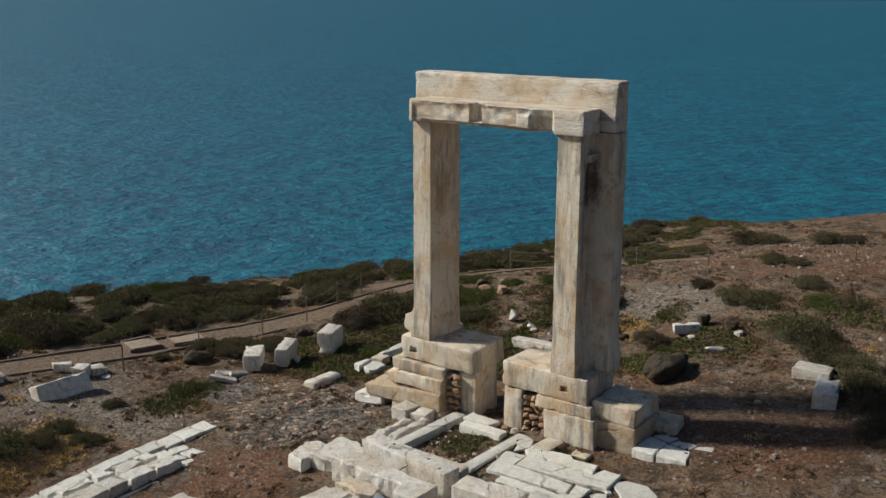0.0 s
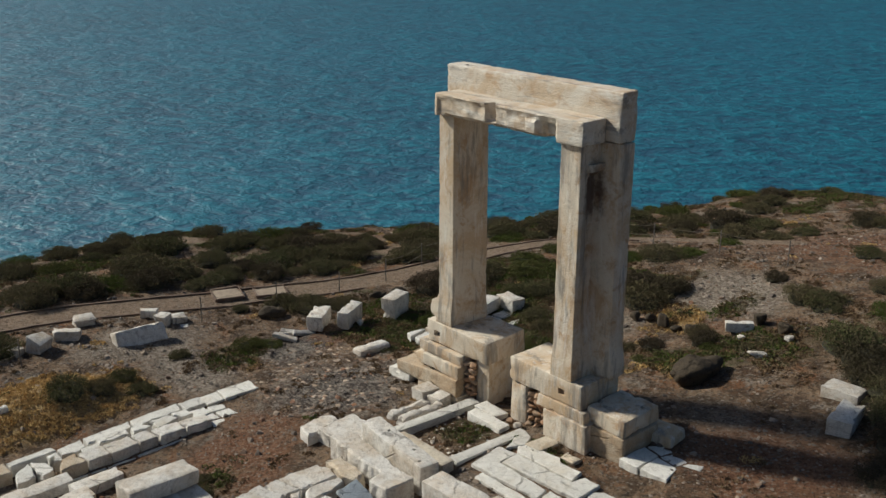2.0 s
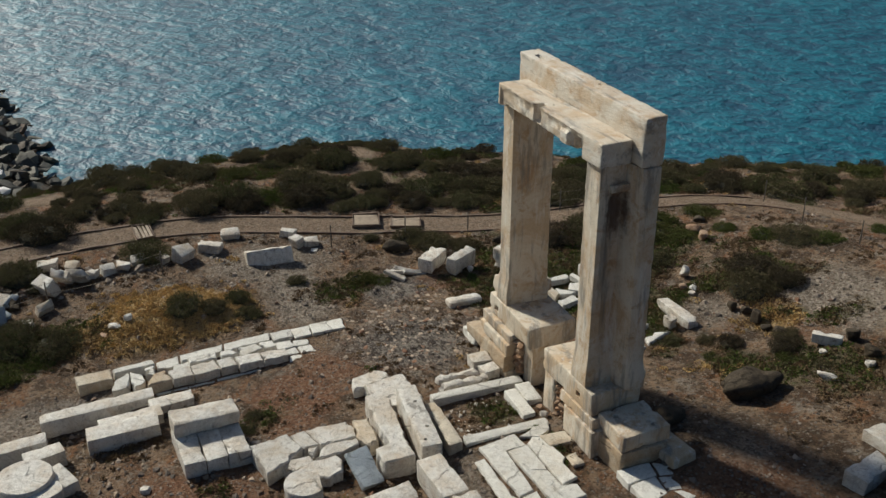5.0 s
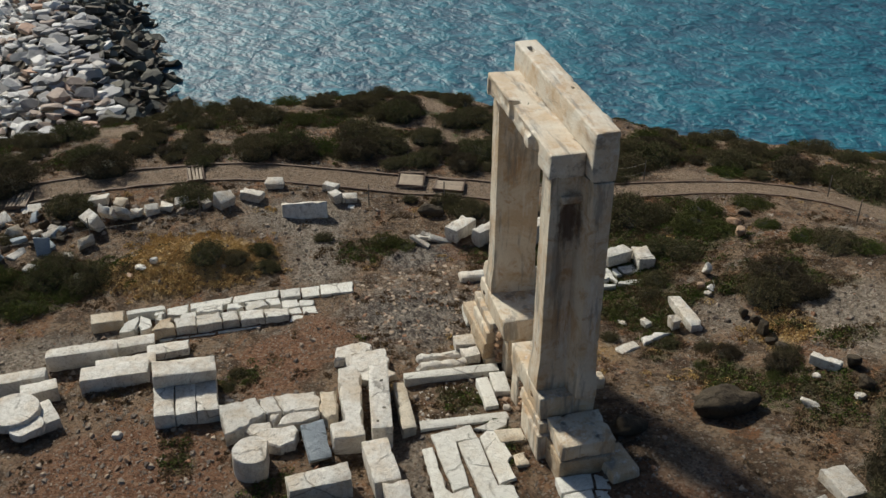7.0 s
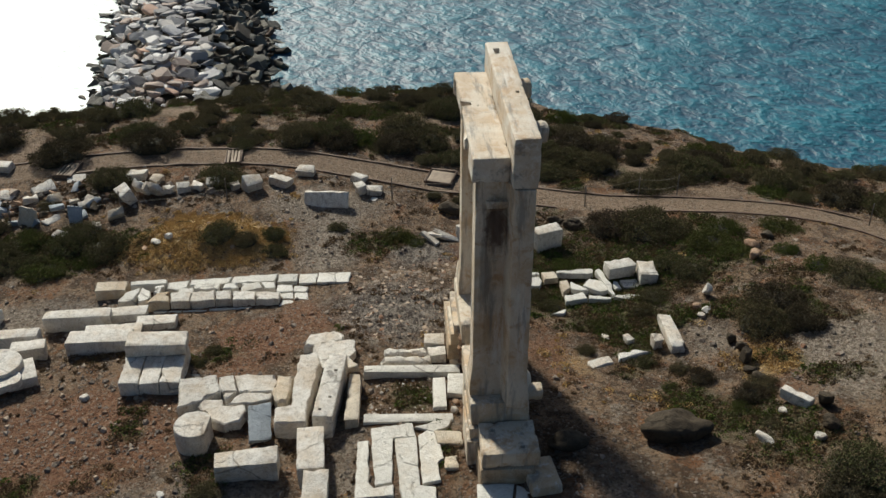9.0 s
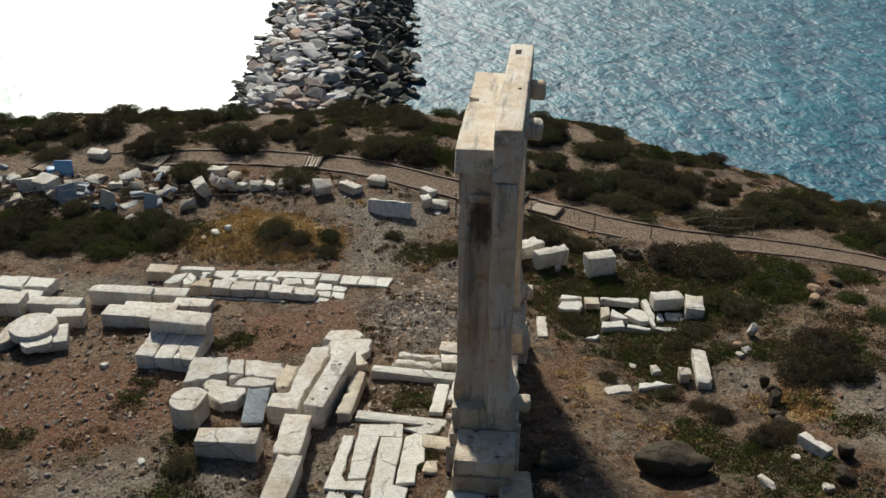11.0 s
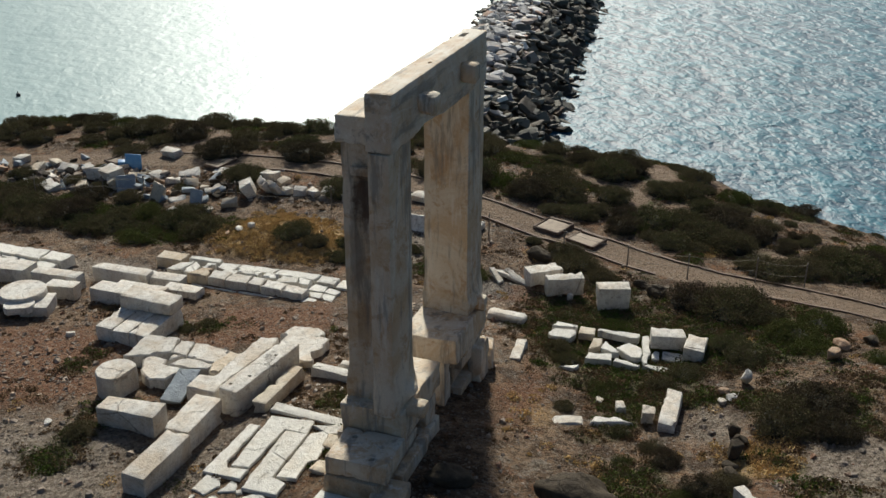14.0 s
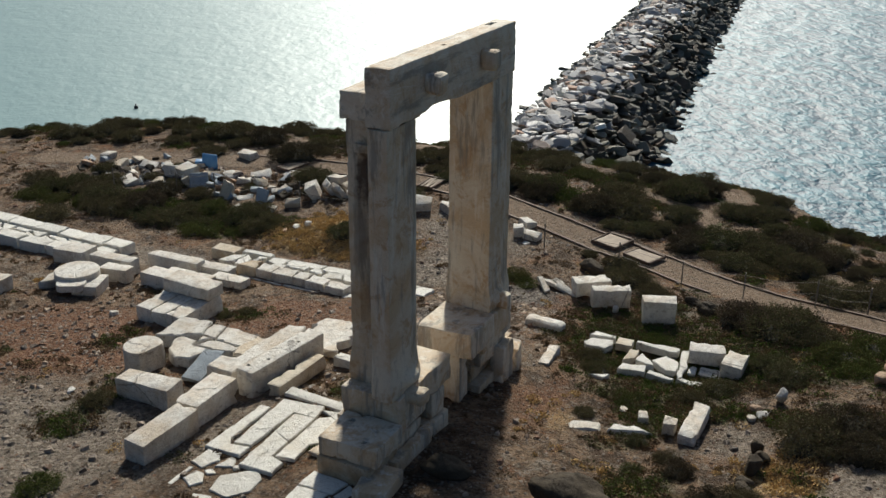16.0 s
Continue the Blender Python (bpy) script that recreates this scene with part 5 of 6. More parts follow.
# ---- dark and natural boulders ----
for x, y, w, d, h, turn, seed, mat, words in (
        (2.62, 1.62, 1.0, 0.70, 0.50, 105, 33, DARK, "dark low boulder in the shade of the gate"), (2.45, 4.36, 1.62, 1.0, 0.80, 84, 31, DARK, "smooth dark brown boulder on bare soil"), (1.95, 8.25, 0.42, 0.36, 0.5, 20, 13, DARK, "dark fieldstone among white chips"), (-1.3, 7.3, 0.36, 0.34, 0.34, 50, 14, DARK, "dark fieldstone in a broken row"), (-11.7, -0.15, 0.95, 0.55, 0.5, 70, 2, DARK, "dark rounded boulder by the path"),
        (-10.0, 4.1, 0.78, 0.5, 0.42, 60, 3, DARK, "dark rounded boulder in scrub"), (-10.5, 3.55, 0.64, 0.3, 0.3, 70, 4, DARK, "dark rounded boulder in scrub"),
        (-0.75, 7.2, 0.46, 0.44, 0.5, 20, 5, DARK, "dark upright fieldstone on straw"), (0.3, 7.2, 0.42, 0.36, 0.34, 40, 6, DARK, "dark fieldstone in a broken row"), (-1.75, 7.1, 0.32, 0.3, 0.4, 0, 7, DARK, "dark fieldstone in a broken row"),
        (-0.2, 7.15, 0.4, 0.3, 0.25, 70, 8, DARK, "dark fieldstone in a broken row"), (2.9, 8.0, 0.5, 0.42, 0.42, 10, 9, DARK, "dark fieldstone among gravel"),
        (-7.6, 10.2, 0.5, 0.4, 0.3, 20, 11, DARK, "dark fieldstone in scrub")):
    single("boulder", round_rock((w, d, h), seed) if w > 0.6 else rock_mesh((w * 1.1, d * 1.1, h), seed + 900, 22), mat, pose(x, y, land(x, y) - 0.03, 0, 0, turn), words, "boulder", "loose boulders")
for x, y, w, d, h, turn, seed in (
        (3.1, 6.35, 0.72, 0.36, 0.24, 20, 1), (3.3, 7.6, 0.36, 0.3, 0.25, 60, 2), (-6.1, 9.2, 0.55, 0.45, 0.42, 0, 3), (-4.3, 7.15, 0.4, 0.34, 0.5, 20, 4), (-3.4, 6.9, 0.4, 0.3, 0.22, 0, 5), (-3.7, 6.7, 0.36, 0.3, 0.2, 70, 6),
        (-3.2, 6.7, 0.3, 0.24, 0.16, 30, 7), (-2.85, 3.75, 0.46, 0.24, 0.12, 10, 8), (-6.9, 9.45, 0.7, 0.4, 0.3, 30, 9), (-9.4, -10.45, 0.5, 0.34, 0.2, 40, 10), (-9.5, -10.0, 0.34, 0.3, 0.26, 70, 11),
        (-9.25, -10.8, 0.4, 0.24, 0.14, 10, 12), (0.95, -1.0, 0.30, 0.26, 0.2, 10, 14), (0.62, -0.95, 0.24, 0.2, 0.16, 50, 15), (2.0, 7.2, 0.3, 0.26, 0.2, 15, 16),
        (-0.9, -10.9, 0.42, 0.3, 0.2, 40, 17), (0.3, -10.6, 0.36, 0.22, 0.18, 10, 18), (-1.5, -8.0, 0.3, 0.2, 0.16, 80, 19), (3.4, -8.1, 0.34, 0.2, 0.12, 30, 20)):
    single("fieldstone", rock_mesh((w, d, h), seed + 300), WHITE if seed % 3 else RUBBLE, pose(x, y, land(x, y) - 0.03, 0, 0, turn), "loose angular fieldstone on dry soil", "stone", "loose fieldstones")


# ---- the path, its edging, landings and fence ----
def ribbon(line, off, wide, tall, sink=0.12, low=0):
    """A low kerb that follows a line at a distance from it."""
    verts, faces = [], []
    for k, p in enumerate(line):
        a, b = line[max(k - 1, 0)], line[min(k + 1, len(line) - 1)]
        way = (b - a).normalized()
        side = Vector((-way.y, way.x, 0))
        c = p + side * (off + 0.05 * noise.noise(p * 0.9))
        z = land(c.x, c.y)
        rise = tall * (0.75 + 0.5 * noise.noise(p * 1.3))
        for o, h in ((-wide / 2, -sink), (-wide / 2, rise), (wide / 2, rise), (wide / 2, -sink)):
            q = c + side * o
            verts.append((q.x, q.y, z + h))
    for k in range(len(line) - 1):
        for m in range(3):
            faces.append((4 * k + m, 4 * k + m + 1, 4 * k + 5 + m, 4 * k + 4 + m))
    faces += [(0, 3, 2, 1), tuple(4 * (len(line) - 1) + m for m in range(4))]
    return mesh_of("kerb", verts, faces)


path_line = smooth_line(PATH_LINE, 8)
for off, a, b in ((0.74, 20, 88), (-0.74, 24, 84), (-0.74, 90, 128), (0.74, 84, 120)):
    me = ribbon(path_line[a:b], off, 0.07, 0.075)
    me.materials.append(KERB)
    tagged(new("path_edging", me), "low dark brown edging of the earth path", "kerb", kind="structure")
for x, y, turn, long_, wide, slatted in ((-14.35, -0.35, 72, 0.95, 0.98, False), (-13.65, 1.02, 68, 1.05, 0.8, False), (-16.0, -8.5, 92, 0.55, 1.15, True), (-15.55, -14.9, 82, 0.62, 1.15, True), (-15.1, -19.5, 76, 0.6, 1.1, True)):
    base = land(x, y)
    step = thing("path_landing", (x, y, base, 0, 0, turn), "step of worn boards across the earth path" if slatted else "board-framed landing step of pale earth in the path", "step", "landings of the path")
    if slatted:
        for k in range(4):
            part("board", worn_block((long_ / 4 - 0.035, wide, 0.10), x + k, edge=0.012, wear=0.006, chips=0.012), PLANK, step, "", pose((k - 1.5) * long_ / 4, 0, 0.005 * (k % 2)))
    else:
        part("earth_fill", worn_block((long_, wide, 0.10), x, edge=0.015, wear=0.012, chips=0.0), PLANK, step, "pale trodden earth fill", pose(0, 0, 0.0))
    for side in (-1, 1):
        part("frame_board", worn_block((0.06, wide + 0.14, 0.13), side + y, edge=0.01, wear=0.005, chips=0.01), KERB, step, "", pose(side * (long_ / 2 + 0.03), 0, 0.0))
        part("frame_board", worn_block((long_ - 0.01, 0.07, 0.14), side + x, edge=0.01, wear=0.005, chips=0.01), KERB, step, "", pose(0, side * (wide / 2 + 0.04), 0.0))


def rod(radius, tall, sides=7, top=None):
    verts, faces = [], []
    for z in (0, tall):
        verts += [(radius * math.cos(2 * math.pi * k / sides), radius * math.sin(2 * math.pi * k / sides), z) for k in range(sides)]
    for k in range(sides):
        faces.append((k, (k + 1) % sides, sides + (k + 1) % sides, sides + k))
    faces.append(tuple(range(sides, 2 * sides)))
    return mesh_of("rod", verts, faces)


def fence(posts, words):
    x, y = posts[0]
    ob = thing("rope_fence", (x, y, land(x, y)), words, "fence")
    base = ob.matrix_world.translation
    post = rod(0.022, 0.95)
    for px, py in posts:
        part("post", post, POST, ob, "", pose(px - x, py - y, land(px, py) - base.z - 0.05))
    for h in (0.45, 0.82):
        for (ax, ay), (bx, by) in zip(posts, posts[1:]):
            verts, faces = [], []
            for k in range(9):
                t = k / 8
                cx, cy = ax + (bx - ax) * t, ay + (by - ay) * t
                cz = land(ax, ay) * (1 - t) + land(bx, by) * t + h - 0.10 * math.sin(math.pi * t)
                verts += [(cx - x + 0.006 * math.cos(a), cy - y, cz - base.z + 0.006 * math.sin(a)) for a in (0.5, 2.6, 4.7)]
            for k in range(8):
                for m in range(3):
                    faces.append((3 * k + m, 3 * k + (m + 1) % 3, 3 * k + 3 + (m + 1) % 3, 3 * k + 3 + m))
            part("rope", mesh_of("rope", verts, faces), ROPE, ob)


fence([(-12.7, -2.3), (-12.4, 0.5), (-11.8, 2.8), (-11.6, 4.8), (-12.0, 6.9), (-12.1, 8.4)], "thin metal fence posts with sagging rope by the path")
fence([(-11.0, -20.6), (-11.6, -17.8), (-11.9, -16.1), (-12.2, -12.2), (-12.6, -8.4)], "thin metal fence posts with sagging rope before the rubble")
fence([(-9.1, 14.5), (-6.0, 13.6), (-2.6, 12.9), (0.3, 12.5), (4.4, 15.6)], "thin metal fence posts with sagging rope on open ground")


# ---- the breakwater ----
def mole_axis(x):
    return -17.0 + (x + 53.0) * 0.137


def mole_top(x, y):
    """Surface of the rubble mound: a flat crest with sloping sides."""
    off = abs(y - mole_axis(x)) / 0.99
    return SEA_LEVEL + 3.5 - max(0.0, off - 1.7) * 0.64


def build_breakwater():
    mole = thing("breakwater", (-60, -18, SEA_LEVEL), "long breakwater of tumbled grey and white boulders", "breakwater", kind="structure")
    base = mole.matrix_world.translation
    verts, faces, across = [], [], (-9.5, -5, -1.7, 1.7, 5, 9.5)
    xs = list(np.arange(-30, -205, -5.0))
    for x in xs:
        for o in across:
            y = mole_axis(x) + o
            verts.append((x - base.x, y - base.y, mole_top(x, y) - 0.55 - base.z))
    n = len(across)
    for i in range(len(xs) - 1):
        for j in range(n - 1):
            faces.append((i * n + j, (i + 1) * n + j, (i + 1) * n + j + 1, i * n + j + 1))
    # A dark sheet below the boulders shows through the gaps between them.
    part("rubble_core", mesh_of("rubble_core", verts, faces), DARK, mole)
    rng = random.Random(77)
    shapes = [rock_mesh((rng.uniform(1.2, 2.0), rng.uniform(0.8, 1.2), rng.uniform(0.36, 0.66)), 500 + k, 20, 0.55) for k in range(14)]
    for m in shapes:
        m.materials.append(ROCK_PILE)
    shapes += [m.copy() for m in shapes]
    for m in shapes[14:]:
        m.materials[0] = SHADED_WET_PILE
    coarse = [rock_mesh((rng.uniform(1.3, 2.0), rng.uniform(0.9, 1.3), rng.uniform(0.38, 0.68)), 600 + k, 15, 0.55, False) for k in range(10)]
    cores = [(np.array([v.co for v in m.vertices]), [tuple(p.vertices) for p in m.polygons]) for m in coarse]
    heaps, near = {False: ([], []), True: ([], [])}, 0
    x = -31.0
    while x > -200:
        o = -7.8
        while o < 7.8:
            px, py = x + rng.uniform(-0.7, 0.7), mole_axis(x) + o + rng.uniform(-0.4, 0.4)
            z = mole_top(px, py) - 0.30 + rng.uniform(-0.15, 0.25)
            size = rng.uniform(0.48, 1.0) * (1.35 if rng.random() < 0.12 else 1.0)
            slope = 30 * max(-1, min(1, o / 4)) if abs(o) > 1.7 else 0
            m = pose(px - base.x, py - base.y, z - base.z, -slope + rng.uniform(-18, 18), rng.uniform(-18, 18), rng.uniform(0, 360)) @ Matrix.Diagonal((size, size, size, 1))
            # North slope gets the darker stone to paint its shade; the waterline is wet.
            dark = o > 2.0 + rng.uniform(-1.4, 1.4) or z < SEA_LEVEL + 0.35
            if near < 300 and x > -62:
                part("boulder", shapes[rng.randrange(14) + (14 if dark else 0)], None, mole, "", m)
                near += 1
            else:
                c, f = cores[rng.randrange(10)]
                pv, pf = heaps[dark]
                k = len(pv)
                mm = np.array(m)
                pv += (c @ mm[:3, :3].T + mm[:3, 3]).tolist()
                pf += [tuple(i + k for i in face) for face in f]
            o += rng.uniform(0.62, 1.05)
        x -= 0.88
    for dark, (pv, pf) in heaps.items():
        rest = part("boulders", mesh_of("boulders", pv, pf), SHADED_WET_PILE if dark else ROCK_PILE, mole, "boulders darkened along the wet waterline and the shaded slope" if dark else "pale dry boulders")
        rest["kind"] = "stuff"


build_breakwater()
buoy = thing("mooring_buoy", (-52, -58.6, SEA_LEVEL), "small dark mooring buoy floating on calm water", "buoy")
bm = bmesh.new()
bmesh.ops.create_uvsphere(bm, u_segments=16, v_segments=10, radius=0.2)
for v in bm.verts:
    v.co.z = v.co.z * 0.9 + 0.12
part("float", bm, BUOY, buoy)
part("ring", rod(0.04, 0.2), BUOY, buoy, "", pose(0, 0, 0.26))


# ---- plants ----
def leaf_cloud(seed, clumps, each, size, tall):
    rng = random.Random(seed)
    verts, faces = [], []
    for _ in range(clumps):
        a, r = rng.uniform(0, 2 * math.pi), math.sqrt(rng.random()) * 0.86
        top = tall * math.sqrt(max(0.05, 1 - r * r)) * rng.uniform(0.75, 1.12)
        cx, cy = r * math.cos(a) * rng.uniform(0.9, 1.15), r * math.sin(a) * rng.uniform(0.9, 1.15)
        cr = rng.uniform(0.13, 0.26)
        for _ in range(each):
            way = Vector((rng.gauss(0, 1), rng.gauss(0, 1), rng.gauss(0.35, 0.9))).normalized()
            p = Vector((cx, cy, top * 0.72)) + way * cr * rng.uniform(0.55, 1.05)
            p.z = max(0.01, p.z * (1.0 if p.z > 0 else 0.2))
            side = way.cross(Vector((rng.gauss(0, 1), rng.gauss(0, 1), rng.gauss(0, 1)))).normalized() * size * 0.42
            tip = (way + 0.6 * Vector((rng.gauss(0, 1), rng.gauss(0, 1), rng.gauss(0.3, 1)))).normalized() * size * rng.uniform(0.7, 1.4)
            k = len(verts)
            verts += [p - side, p + side, p + tip]
            faces.append((k, k + 1, k + 2))
    return mesh_of("foliage", verts, faces)


# Solid core that stands for the twigs and the shade within a shrub.
def twig_shade_heart(seed, tall):
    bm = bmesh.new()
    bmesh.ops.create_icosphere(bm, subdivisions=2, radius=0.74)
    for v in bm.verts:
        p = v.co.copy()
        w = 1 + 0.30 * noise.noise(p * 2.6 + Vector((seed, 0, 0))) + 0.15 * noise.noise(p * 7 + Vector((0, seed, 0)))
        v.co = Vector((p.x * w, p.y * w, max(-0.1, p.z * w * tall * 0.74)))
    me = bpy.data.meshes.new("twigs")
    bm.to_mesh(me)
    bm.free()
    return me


def shrub_kind(seed, tall, leaves, label):
    ob = thing("shrub", (0, 0, 0), label, "shrub", "shrubs of the headland")
    part("foliage", leaf_cloud(seed, 90, 84, 0.046, tall), leaves, ob)
    part("twig_dome", twig_shade_heart(seed, tall), TWIG_SHADE, ob)
    return ob


kinds = [shrub_kind(k, tall, leaves, words) for k, tall, leaves, words in (
    (1, 0.60, SHRUB, "low dark olive thorny shrub on dry soil"), (2, 0.52, SHRUB, "low dark olive thorny shrub on dry soil"), (3, 0.68, BROWN, "low dry brown shrub on bare soil"),
    (4, 0.44, SHRUB, "low spreading olive shrub on dry soil"), (5, 0.58, BROWN, "low dry brown shrub on bare soil"))]
kinds += [shrub_kind(k, tall, HERB, "low fresh green shrub among dry scrub") for k, tall in ((6, 0.30), (7, 0.24))]
used = set()


def shrub(x, y, r, k, rng):
    ob = kinds[k]
    m = pose(x, y, land(x, y) - 0.06 * r, rng.uniform(-6, 6), rng.uniform(-6, 6), rng.uniform(0, 360))
    s = (r * rng.uniform(0.9, 1.1), r * rng.uniform(0.9, 1.1), r * rng.uniform(0.85, 1.15))
    if k not in used:
        used.add(k)
    else:
        ob = copy_thing(ob, m)
    ob.matrix_world = m @ Matrix.Diagonal((*s, 1))


rng = random.Random(21)
for x, y, r, k in (
        # beyond the path, on the rim
        (-21.1, 0.4, 1.1, 0), (-19.9, 2.8, 0.95, 1), (-17.6, 5.5, 1.1, 2), (-16.6, 6.5, 0.9, 4), (-17.6, -6.1, 1.05, 0), (-22.2, 1.1, 0.9, 2), (-13.0, 7.4, 1.0, 1), (-18.3, -4.6, 1.1, 3), (-17.4, -4.4, 0.9, 4),
        (-18.8, -1.6, 1.2, 0), (-17.7, -0.8, 1.0, 1), (-17.0, -2.0, 0.9, 2), (-22.5, -1.2, 0.65, 4), (-17.3, -11.9, 1.15, 2), (-18.4, -12.6, 0.9, 0), (-17.0, -8.3, 0.6, 1), (-20.4, 3.6, 1.0, 3), (-14.5, 9.7, 1.2, 0),
        (-15.6, 10.4, 0.9, 4), (-16.0, 0.2, 0.8, 1), (-15.3, 2.0, 0.75, 2), (-14.6, 4.0, 0.8, 0), (-15.8, 4.8, 1.0, 3), (-16.6, 2.8, 1.0, 1), (-18.0, 1.1, 0.9, 0), (-18.6, -18.3, 1.07, 2), (-15.9, -19.6, 0.8, 0), (-16.6, -15.4, 1.2, 2),
        (-13.2, 12.6, 1.0, 0), (-12.2, 15.0, 0.9, 2), (-10.9, 16.2, 1.1, 1), (-9.6, 16.2, 1.0, 0), (-6.9, 20.0, 1.1, 2), (-5.6, 20.6, 0.8, 1),
        # by the path and the gathered blocks
        (-14.1, -8.7, 0.95, 0), (-14.3, -13.0, 0.95, 1), (-12.9, -0.7, 0.34, 0), (-12.2, 0.6, 0.75, 3), (-11.4, 1.2, 0.8, 1), (-10.7, 2.2, 0.6, 0), (-10.5, -4.3, 0.38, 1), (-9.9, -2.2, 0.6, 5), (-9.5, -1.7, 0.45, 5),
        (-9.4, -8.3, 0.70, 1), (-8.8, -6.4, 0.5, 3), (-9.2, -7.4, 0.5, 0), (-9.8, -6.5, 0.5, 1), (-9.7, -12.2, 0.95, 3), (-10.1, -13.5, 0.9, 1), (-7.1, -20.3, 1.0, 1), (-8.7, -18.8, 1.15, 1), (-9.6, -19.6, 1.0, 0),
        (-8.9, -16.8, 0.9, 3), (-9.8, -15.6, 0.8, 1), (-9.6, -17.8, 1.0, 2), (-13.3, -12.5, 0.4, 0),
        (-12.5, -19.9, 0.5, 0), (-12.2, -18.3, 0.5, 1), (-13.9, -19.6, 0.5, 3), (-11.5, -16.6, 0.65, 0), (-12.9, -15.0, 0.42, 1), (-11.3, -18.2, 0.75, 2), (-12.6, -22.6, 0.7, 0), (-11.4, -21.4, 0.8, 1),
        # behind the gate
        (-9.4, 5.3, 0.95, 2), (-9.0, 6.4, 1.25, 0), (-8.6, 7.3, 0.8, 1), (-9.9, 6.8, 0.8, 4), (-2.3, 8.2, 0.95, 0), (-3.2, 8.9, 0.9, 2), (-2.0, 9.3, 0.7, 4), (-4.1, 11.6, 0.85, 1), (-5.0, 11.0, 0.6, 5), (-5.8, 7.2, 0.7, 3), (-6.4, 6.6, 0.6, 1),
        (-4.7, 5.7, 0.55, 1), (-0.1, 5.8, 0.42, 4), (-0.7, 5.4, 0.36, 3), (-7.4, 8.2, 0.85, 5), (-6.6, 8.8, 0.7, 6), (-8.3, 9.0, 0.8, 5), (-8.4, 11.0, 0.8, 6), (-3.6, 12.4, 0.7, 6), (-7.3, 3.3, 0.5, 6), (-4.7, 2.4, 0.45, 3),
        (-3.4, 3.7, 0.42, 6), (-5.3, 2.0, 0.45, 3), (-3.9, 5.1, 0.4, 1), (-6.4, 10.4, 0.5, 5), (-1.2, 4.6, 0.32, 3), (-2.0, 3.0, 0.3, 1), (0.2, 4.9, 0.3, 6), (0.6, 7.2, 0.46, 0), (1.1, 6.7, 0.5, 2), (1.6, 6.4, 0.4, 5), (2.5, 6.8, 0.28, 3),
        # open ground to the north
        (4.9, 7.9, 0.95, 0), (5.6, 7.3, 0.8, 2), (6.2, 6.5, 0.85, 4), (7.0, 6.0, 0.7, 1), (7.6, 4.9, 0.75, 0), (8.4, 3.9, 0.8, 2), (8.6, 2.6, 0.7, 4), (2.2, 10.3, 0.75, 1), (3.1, 10.1, 0.75, 3), (4.0, 11.9, 0.55, 0), (4.8, 10.5, 0.6, 6), (5.6, 10.5, 0.6, 1),
        (1.7, 15.3, 0.6, 0), (2.6, 15.2, 0.5, 3), (-1.9, 22.8, 0.9, 2), (-0.9, 22.7, 0.8, 1), (1.6, 22.5, 0.75, 0), (2.5, 22.7, 0.7, 4), (-4.6, 17.4, 0.9, 1), (-3.2, 17.6, 0.7, 3), (0.6, 11.3, 0.4, 4), (-3.4, 14.8, 0.5, 6), (-2.8, 19.2, 0.6, 3),
        # among the fallen stones
        (3.6, -6.95, 0.42, 3), (6.9, -5.4, 0.5, 6), (-2.3, -8.0, 0.30, 3), (-2.9, -7.7, 0.26, 1), (0.9, -7.6, 0.26, 3)):
    shrub(x, y, r, k, rng)
for k in range(20):
    y = -24.0 + 11.0 * k / 19 + rng.uniform(-0.3, 0.3)
    shrub(rng.uniform(-11.2, -8.4), y, rng.uniform(0.5, 0.95), rng.choice((1, 3, 3, 5, 6)), rng)
grown, joined, stand = 0, [], []
for _ in range(16000):
    if grown >= 250:
        break
    x, y = rng.uniform(-27, -6), rng.uniform(-33, 31)
    sea_side, edge = soil_at("seaward", x, y), soil_at("edge", x, y)
    r = rng.uniform(0.28, 0.88) if rng.random() < 0.85 else rng.uniform(0.8, 1.15)
    if soil_at("trod", x, y) > 0.3 or sea_side < 0.3 + 0.75 * r or edge < -1.2 or (y > 13 and rng.random() < 0.35):
        continue
    open_ground = noise.noise((x * 0.28, y * 0.28, 4.0)) + 0.35 * noise.noise((x * 0.9, y * 0.9, 7.0))
    if open_ground > 0.20 or rng.random() > 0.85 - 1.3 * open_ground:
        continue
    if any((x - a) ** 2 + (y - b) ** 2 < (0.72 * (r + c)) ** 2 for a, b, c in stand):
        continue
    stand.append((x, y, r))
    grown += 1
    if grown > 120:
        joined.append((x, y, r))
        continue
    shrub(x, y, r, rng.choice((0, 0, 1, 1, 2, 3, 4, 4, 5, 6) if open_ground < 0 else (0, 1, 2, 4)), rng)


def far_scrub(places):
    """The rest of the shrubs, too many to count, as one growth."""
    rng = random.Random(31)
    verts, faces, stems = [], [], []
    for x, y, r in places:
        ob = kinds[rng.randrange(5)]
        m = pose(x, y, land(x, y) - 0.06 * r, 0, 0, rng.uniform(0, 360)) @ Matrix.Diagonal((r, r, r * rng.uniform(0.85, 1.15), 1))
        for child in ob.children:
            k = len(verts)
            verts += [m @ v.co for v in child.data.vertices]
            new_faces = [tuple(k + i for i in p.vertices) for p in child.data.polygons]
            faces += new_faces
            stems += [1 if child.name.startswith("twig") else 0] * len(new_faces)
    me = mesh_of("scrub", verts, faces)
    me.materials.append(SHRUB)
    me.materials.append(TWIG_SHADE)
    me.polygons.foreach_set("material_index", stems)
    tagged(new("scrub", me), "dense dark thorny scrub on the headland's rim", "shrubs", kind="stuff")


far_scrub(joined)


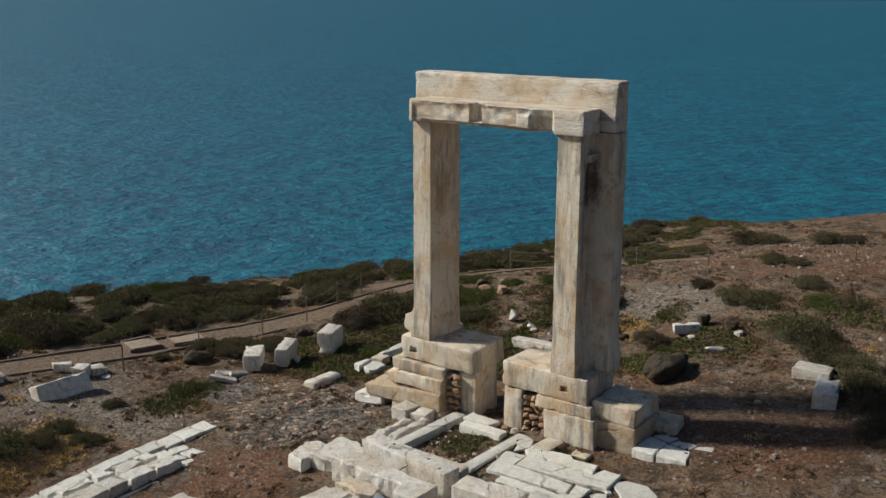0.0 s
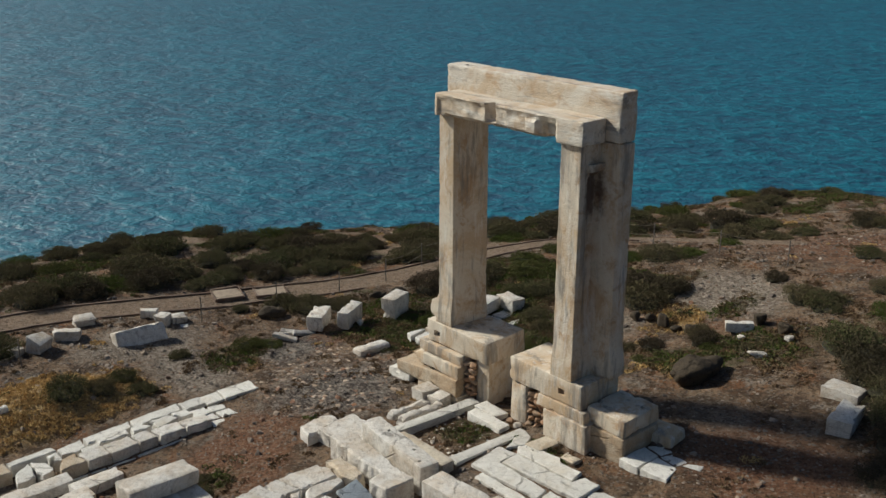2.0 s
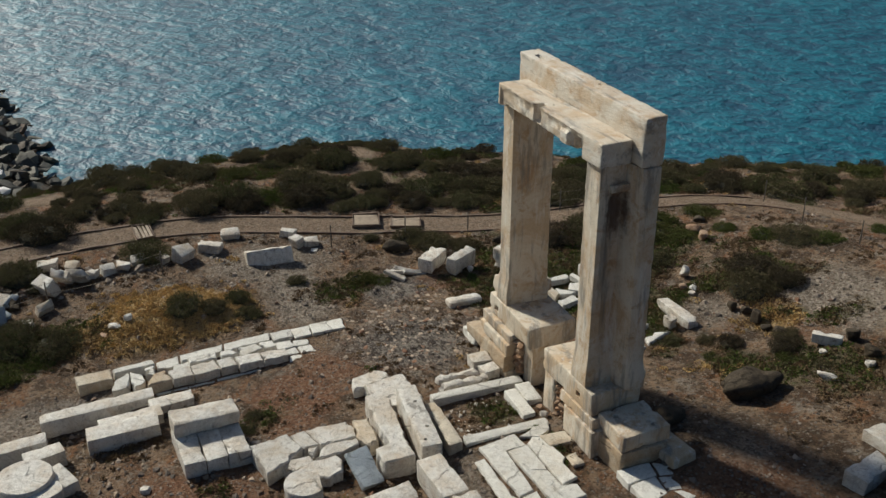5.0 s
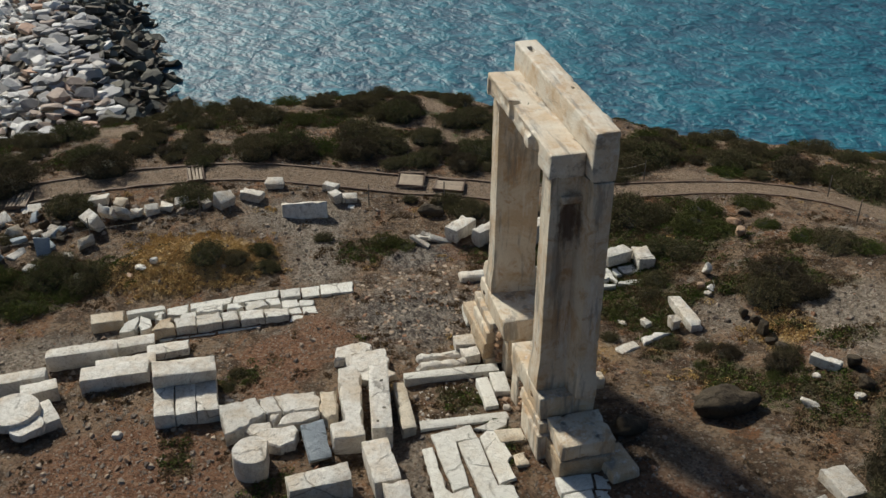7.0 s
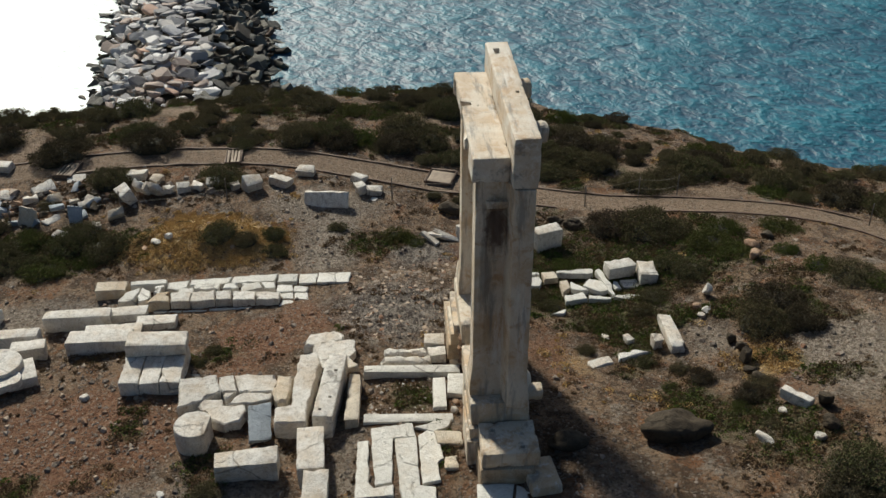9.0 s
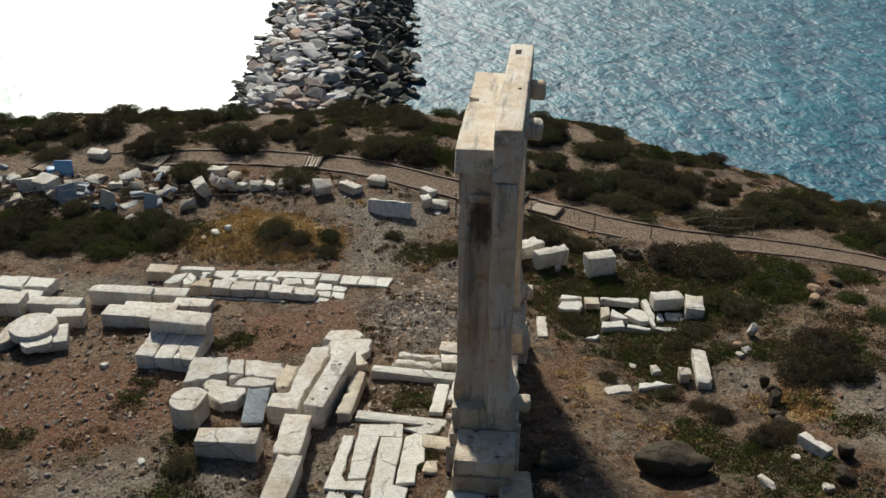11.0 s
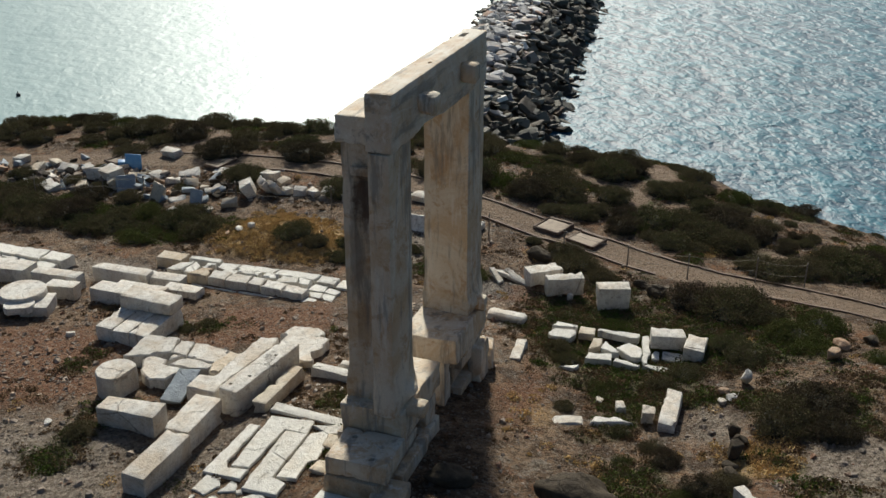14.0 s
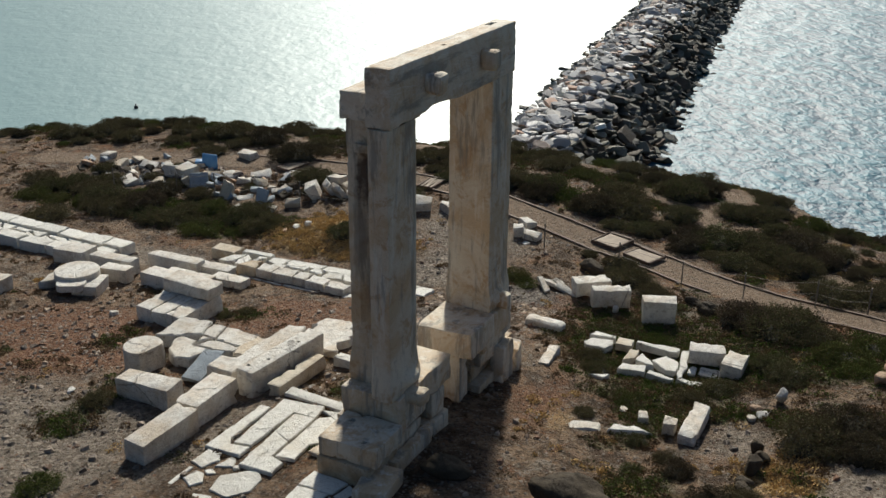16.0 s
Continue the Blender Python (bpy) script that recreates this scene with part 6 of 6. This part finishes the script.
def cushions(name, label, wanted, count, material, low_r, high_r, seed, low, leaf_size=0.045):
    """Low cushions of small leaves that cover the soil where it bears them."""
    rng = random.Random(seed)
    verts, faces, done, tries = [], [], 0, 0
    while done < count and tries < count * 60:
        tries += 1
        x, y = rng.uniform(-27, 9.5), rng.uniform(-31, 29)
        bears = soil_at(wanted, x, y) + 0.5 * noise.noise((x * 0.9, y * 0.9, seed)) + 0.3 * noise.noise((x * 2.6, y * 2.6, seed))
        if bears < low + rng.random() * 0.4 or soil_at("trod", x, y) > 0.15 or soil_at("edge", x, y) < -1:
            continue
        z, r = land(x, y), rng.uniform(low_r, high_r)
        for _ in range(int(14 + 150 * r)):
            a, q = rng.uniform(0, 6.283), math.sqrt(rng.random()) * r
            p = Vector((x + q * math.cos(a), y + q * math.sin(a), z + r * 0.42 * (1 - (q / r) ** 2) * rng.uniform(0.3, 1.1)))
            way = Vector((rng.gauss(0, 1), rng.gauss(0, 1), rng.gauss(0.6, 0.7))).normalized()
            side = way.cross(Vector((rng.gauss(0, 1), rng.gauss(0, 1), rng.gauss(0, 1)))).normalized() * leaf_size * 0.5
            k = len(verts)
            verts += [p - side, p + side, p + way * leaf_size * rng.uniform(0.8, 1.6)]
            faces.append((k, k + 1, k + 2))
        done += 1
    me = mesh_of(name, verts, faces)
    me.materials.append(material)
    tagged(new(name, me), label, "plants", kind="stuff")


cushions("low_scrub", "low dark scrub between the shrubs", "green", 3200, SHRUB, 0.10, 0.28, 4, 0.35)
cushions("green_herbs", "low green herbs growing over the soil", "green", 5200, HERB, 0.07, 0.22, 3, 0.42)
cushions("dead_herbs", "brown withered herbs over the soil", "green", 5500, DEAD, 0.08, 0.22, 11, 0.22)
cushions("brown_herbs", "low brown withered herbs on the bare soil", "weeds", 4500, DEAD, 0.04, 0.14, 12, 0.50)
cushions("dry_grass", "dry straw-coloured grass in patches", "straw", 1500, STRAW, 0.06, 0.20, 5, 0.30)


def scattered(name, label, count, low, high, seed, ask=None, within=(-20, 9, -24, 24), material=None, rise=1.0):
    """Loose stones strewn over the ground."""
    rng = random.Random(seed)
    verts, faces, done, tries = [], [], 0, 0
    while done < count and tries < count * 40:
        tries += 1
        x, y = rng.uniform(within[0], within[1]), rng.uniform(within[2], within[3])
        likes = 0.25 + soil_at("gravel", x, y) + 0.4 * soil_at("red", x, y) - 0.6 * soil_at("green", x, y) + 0.5 * noise.noise((x * 0.7, y * 0.7, 2))
        if (ask is None and (likes < rng.random() or soil_at("green", x, y) > 0.3)) or soil_at("edge", x, y) < -0.5 or soil_at("trod", x, y) > 0.4:
            continue
        r = low + (high - low) * rng.random() ** 2.6
        z, turn, k = land(x, y), rng.uniform(0, 6.28), len(verts)
        for a, h, q in ((0, 0, 1), (1.3, 0, 1), (2.5, 0, 1), (3.8, 0, 1), (5.0, 0, 1), (0.6, 0.55, 0.7), (2.7, 0.6, 0.7), (4.6, 0.5, 0.7)):
            s = r * q * rng.uniform(0.7, 1.2)
            verts.append((x + s * math.cos(a + turn), y + 0.8 * s * math.sin(a + turn), z - 0.02 + rise * h * r * rng.uniform(0.7, 1.5)))
        faces += [tuple(k + i for i in f) for f in ((0, 1, 5), (1, 6, 5), (1, 2, 6), (2, 3, 6), (3, 7, 6), (3, 4, 7), (4, 0, 5), (4, 5, 7), (5, 6, 7))]
        done += 1
    me = mesh_of(name, verts, faces)
    me.materials.append(material or PEBBLE)
    tagged(new(name, me), label, "stones", kind="stuff")


scattered("pebbles", "small grey and pale pebbles strewn over the soil", 34000, 0.014, 0.068, 6)
scattered("stones", "fist-sized loose stones strewn over the soil", 3200, 0.04, 0.14, 7)
scattered("stones", "loose stones strewn before the foundation", 900, 0.03, 0.13, 17, True, (-4.5, 5.0, -14.0, -7.8), FLAKE)
scattered("marble_chips", "heap of broken stones beside the gathered blocks", 150, 0.12, 0.36, 8, True, (-14.4, -11.6, -23, -16.2))
scattered("marble_chips", "broken stones between the gathered blocks", 60, 0.08, 0.25, 9, True, (-14.6, -12.6, -16, -8))
scattered("rock_flakes", "flaking bedrock before the gate", 1500, 0.03, 0.14, 10, True, (-7.8, -2.9, -4.0, 0.3), FLAKE, 0.35)
scattered("marble_chips", "small white marble chips on the soil between slabs", 90, 0.03, 0.10, 14, True, (-0.7, 1.2, -3.2, -1.3), WHITE)
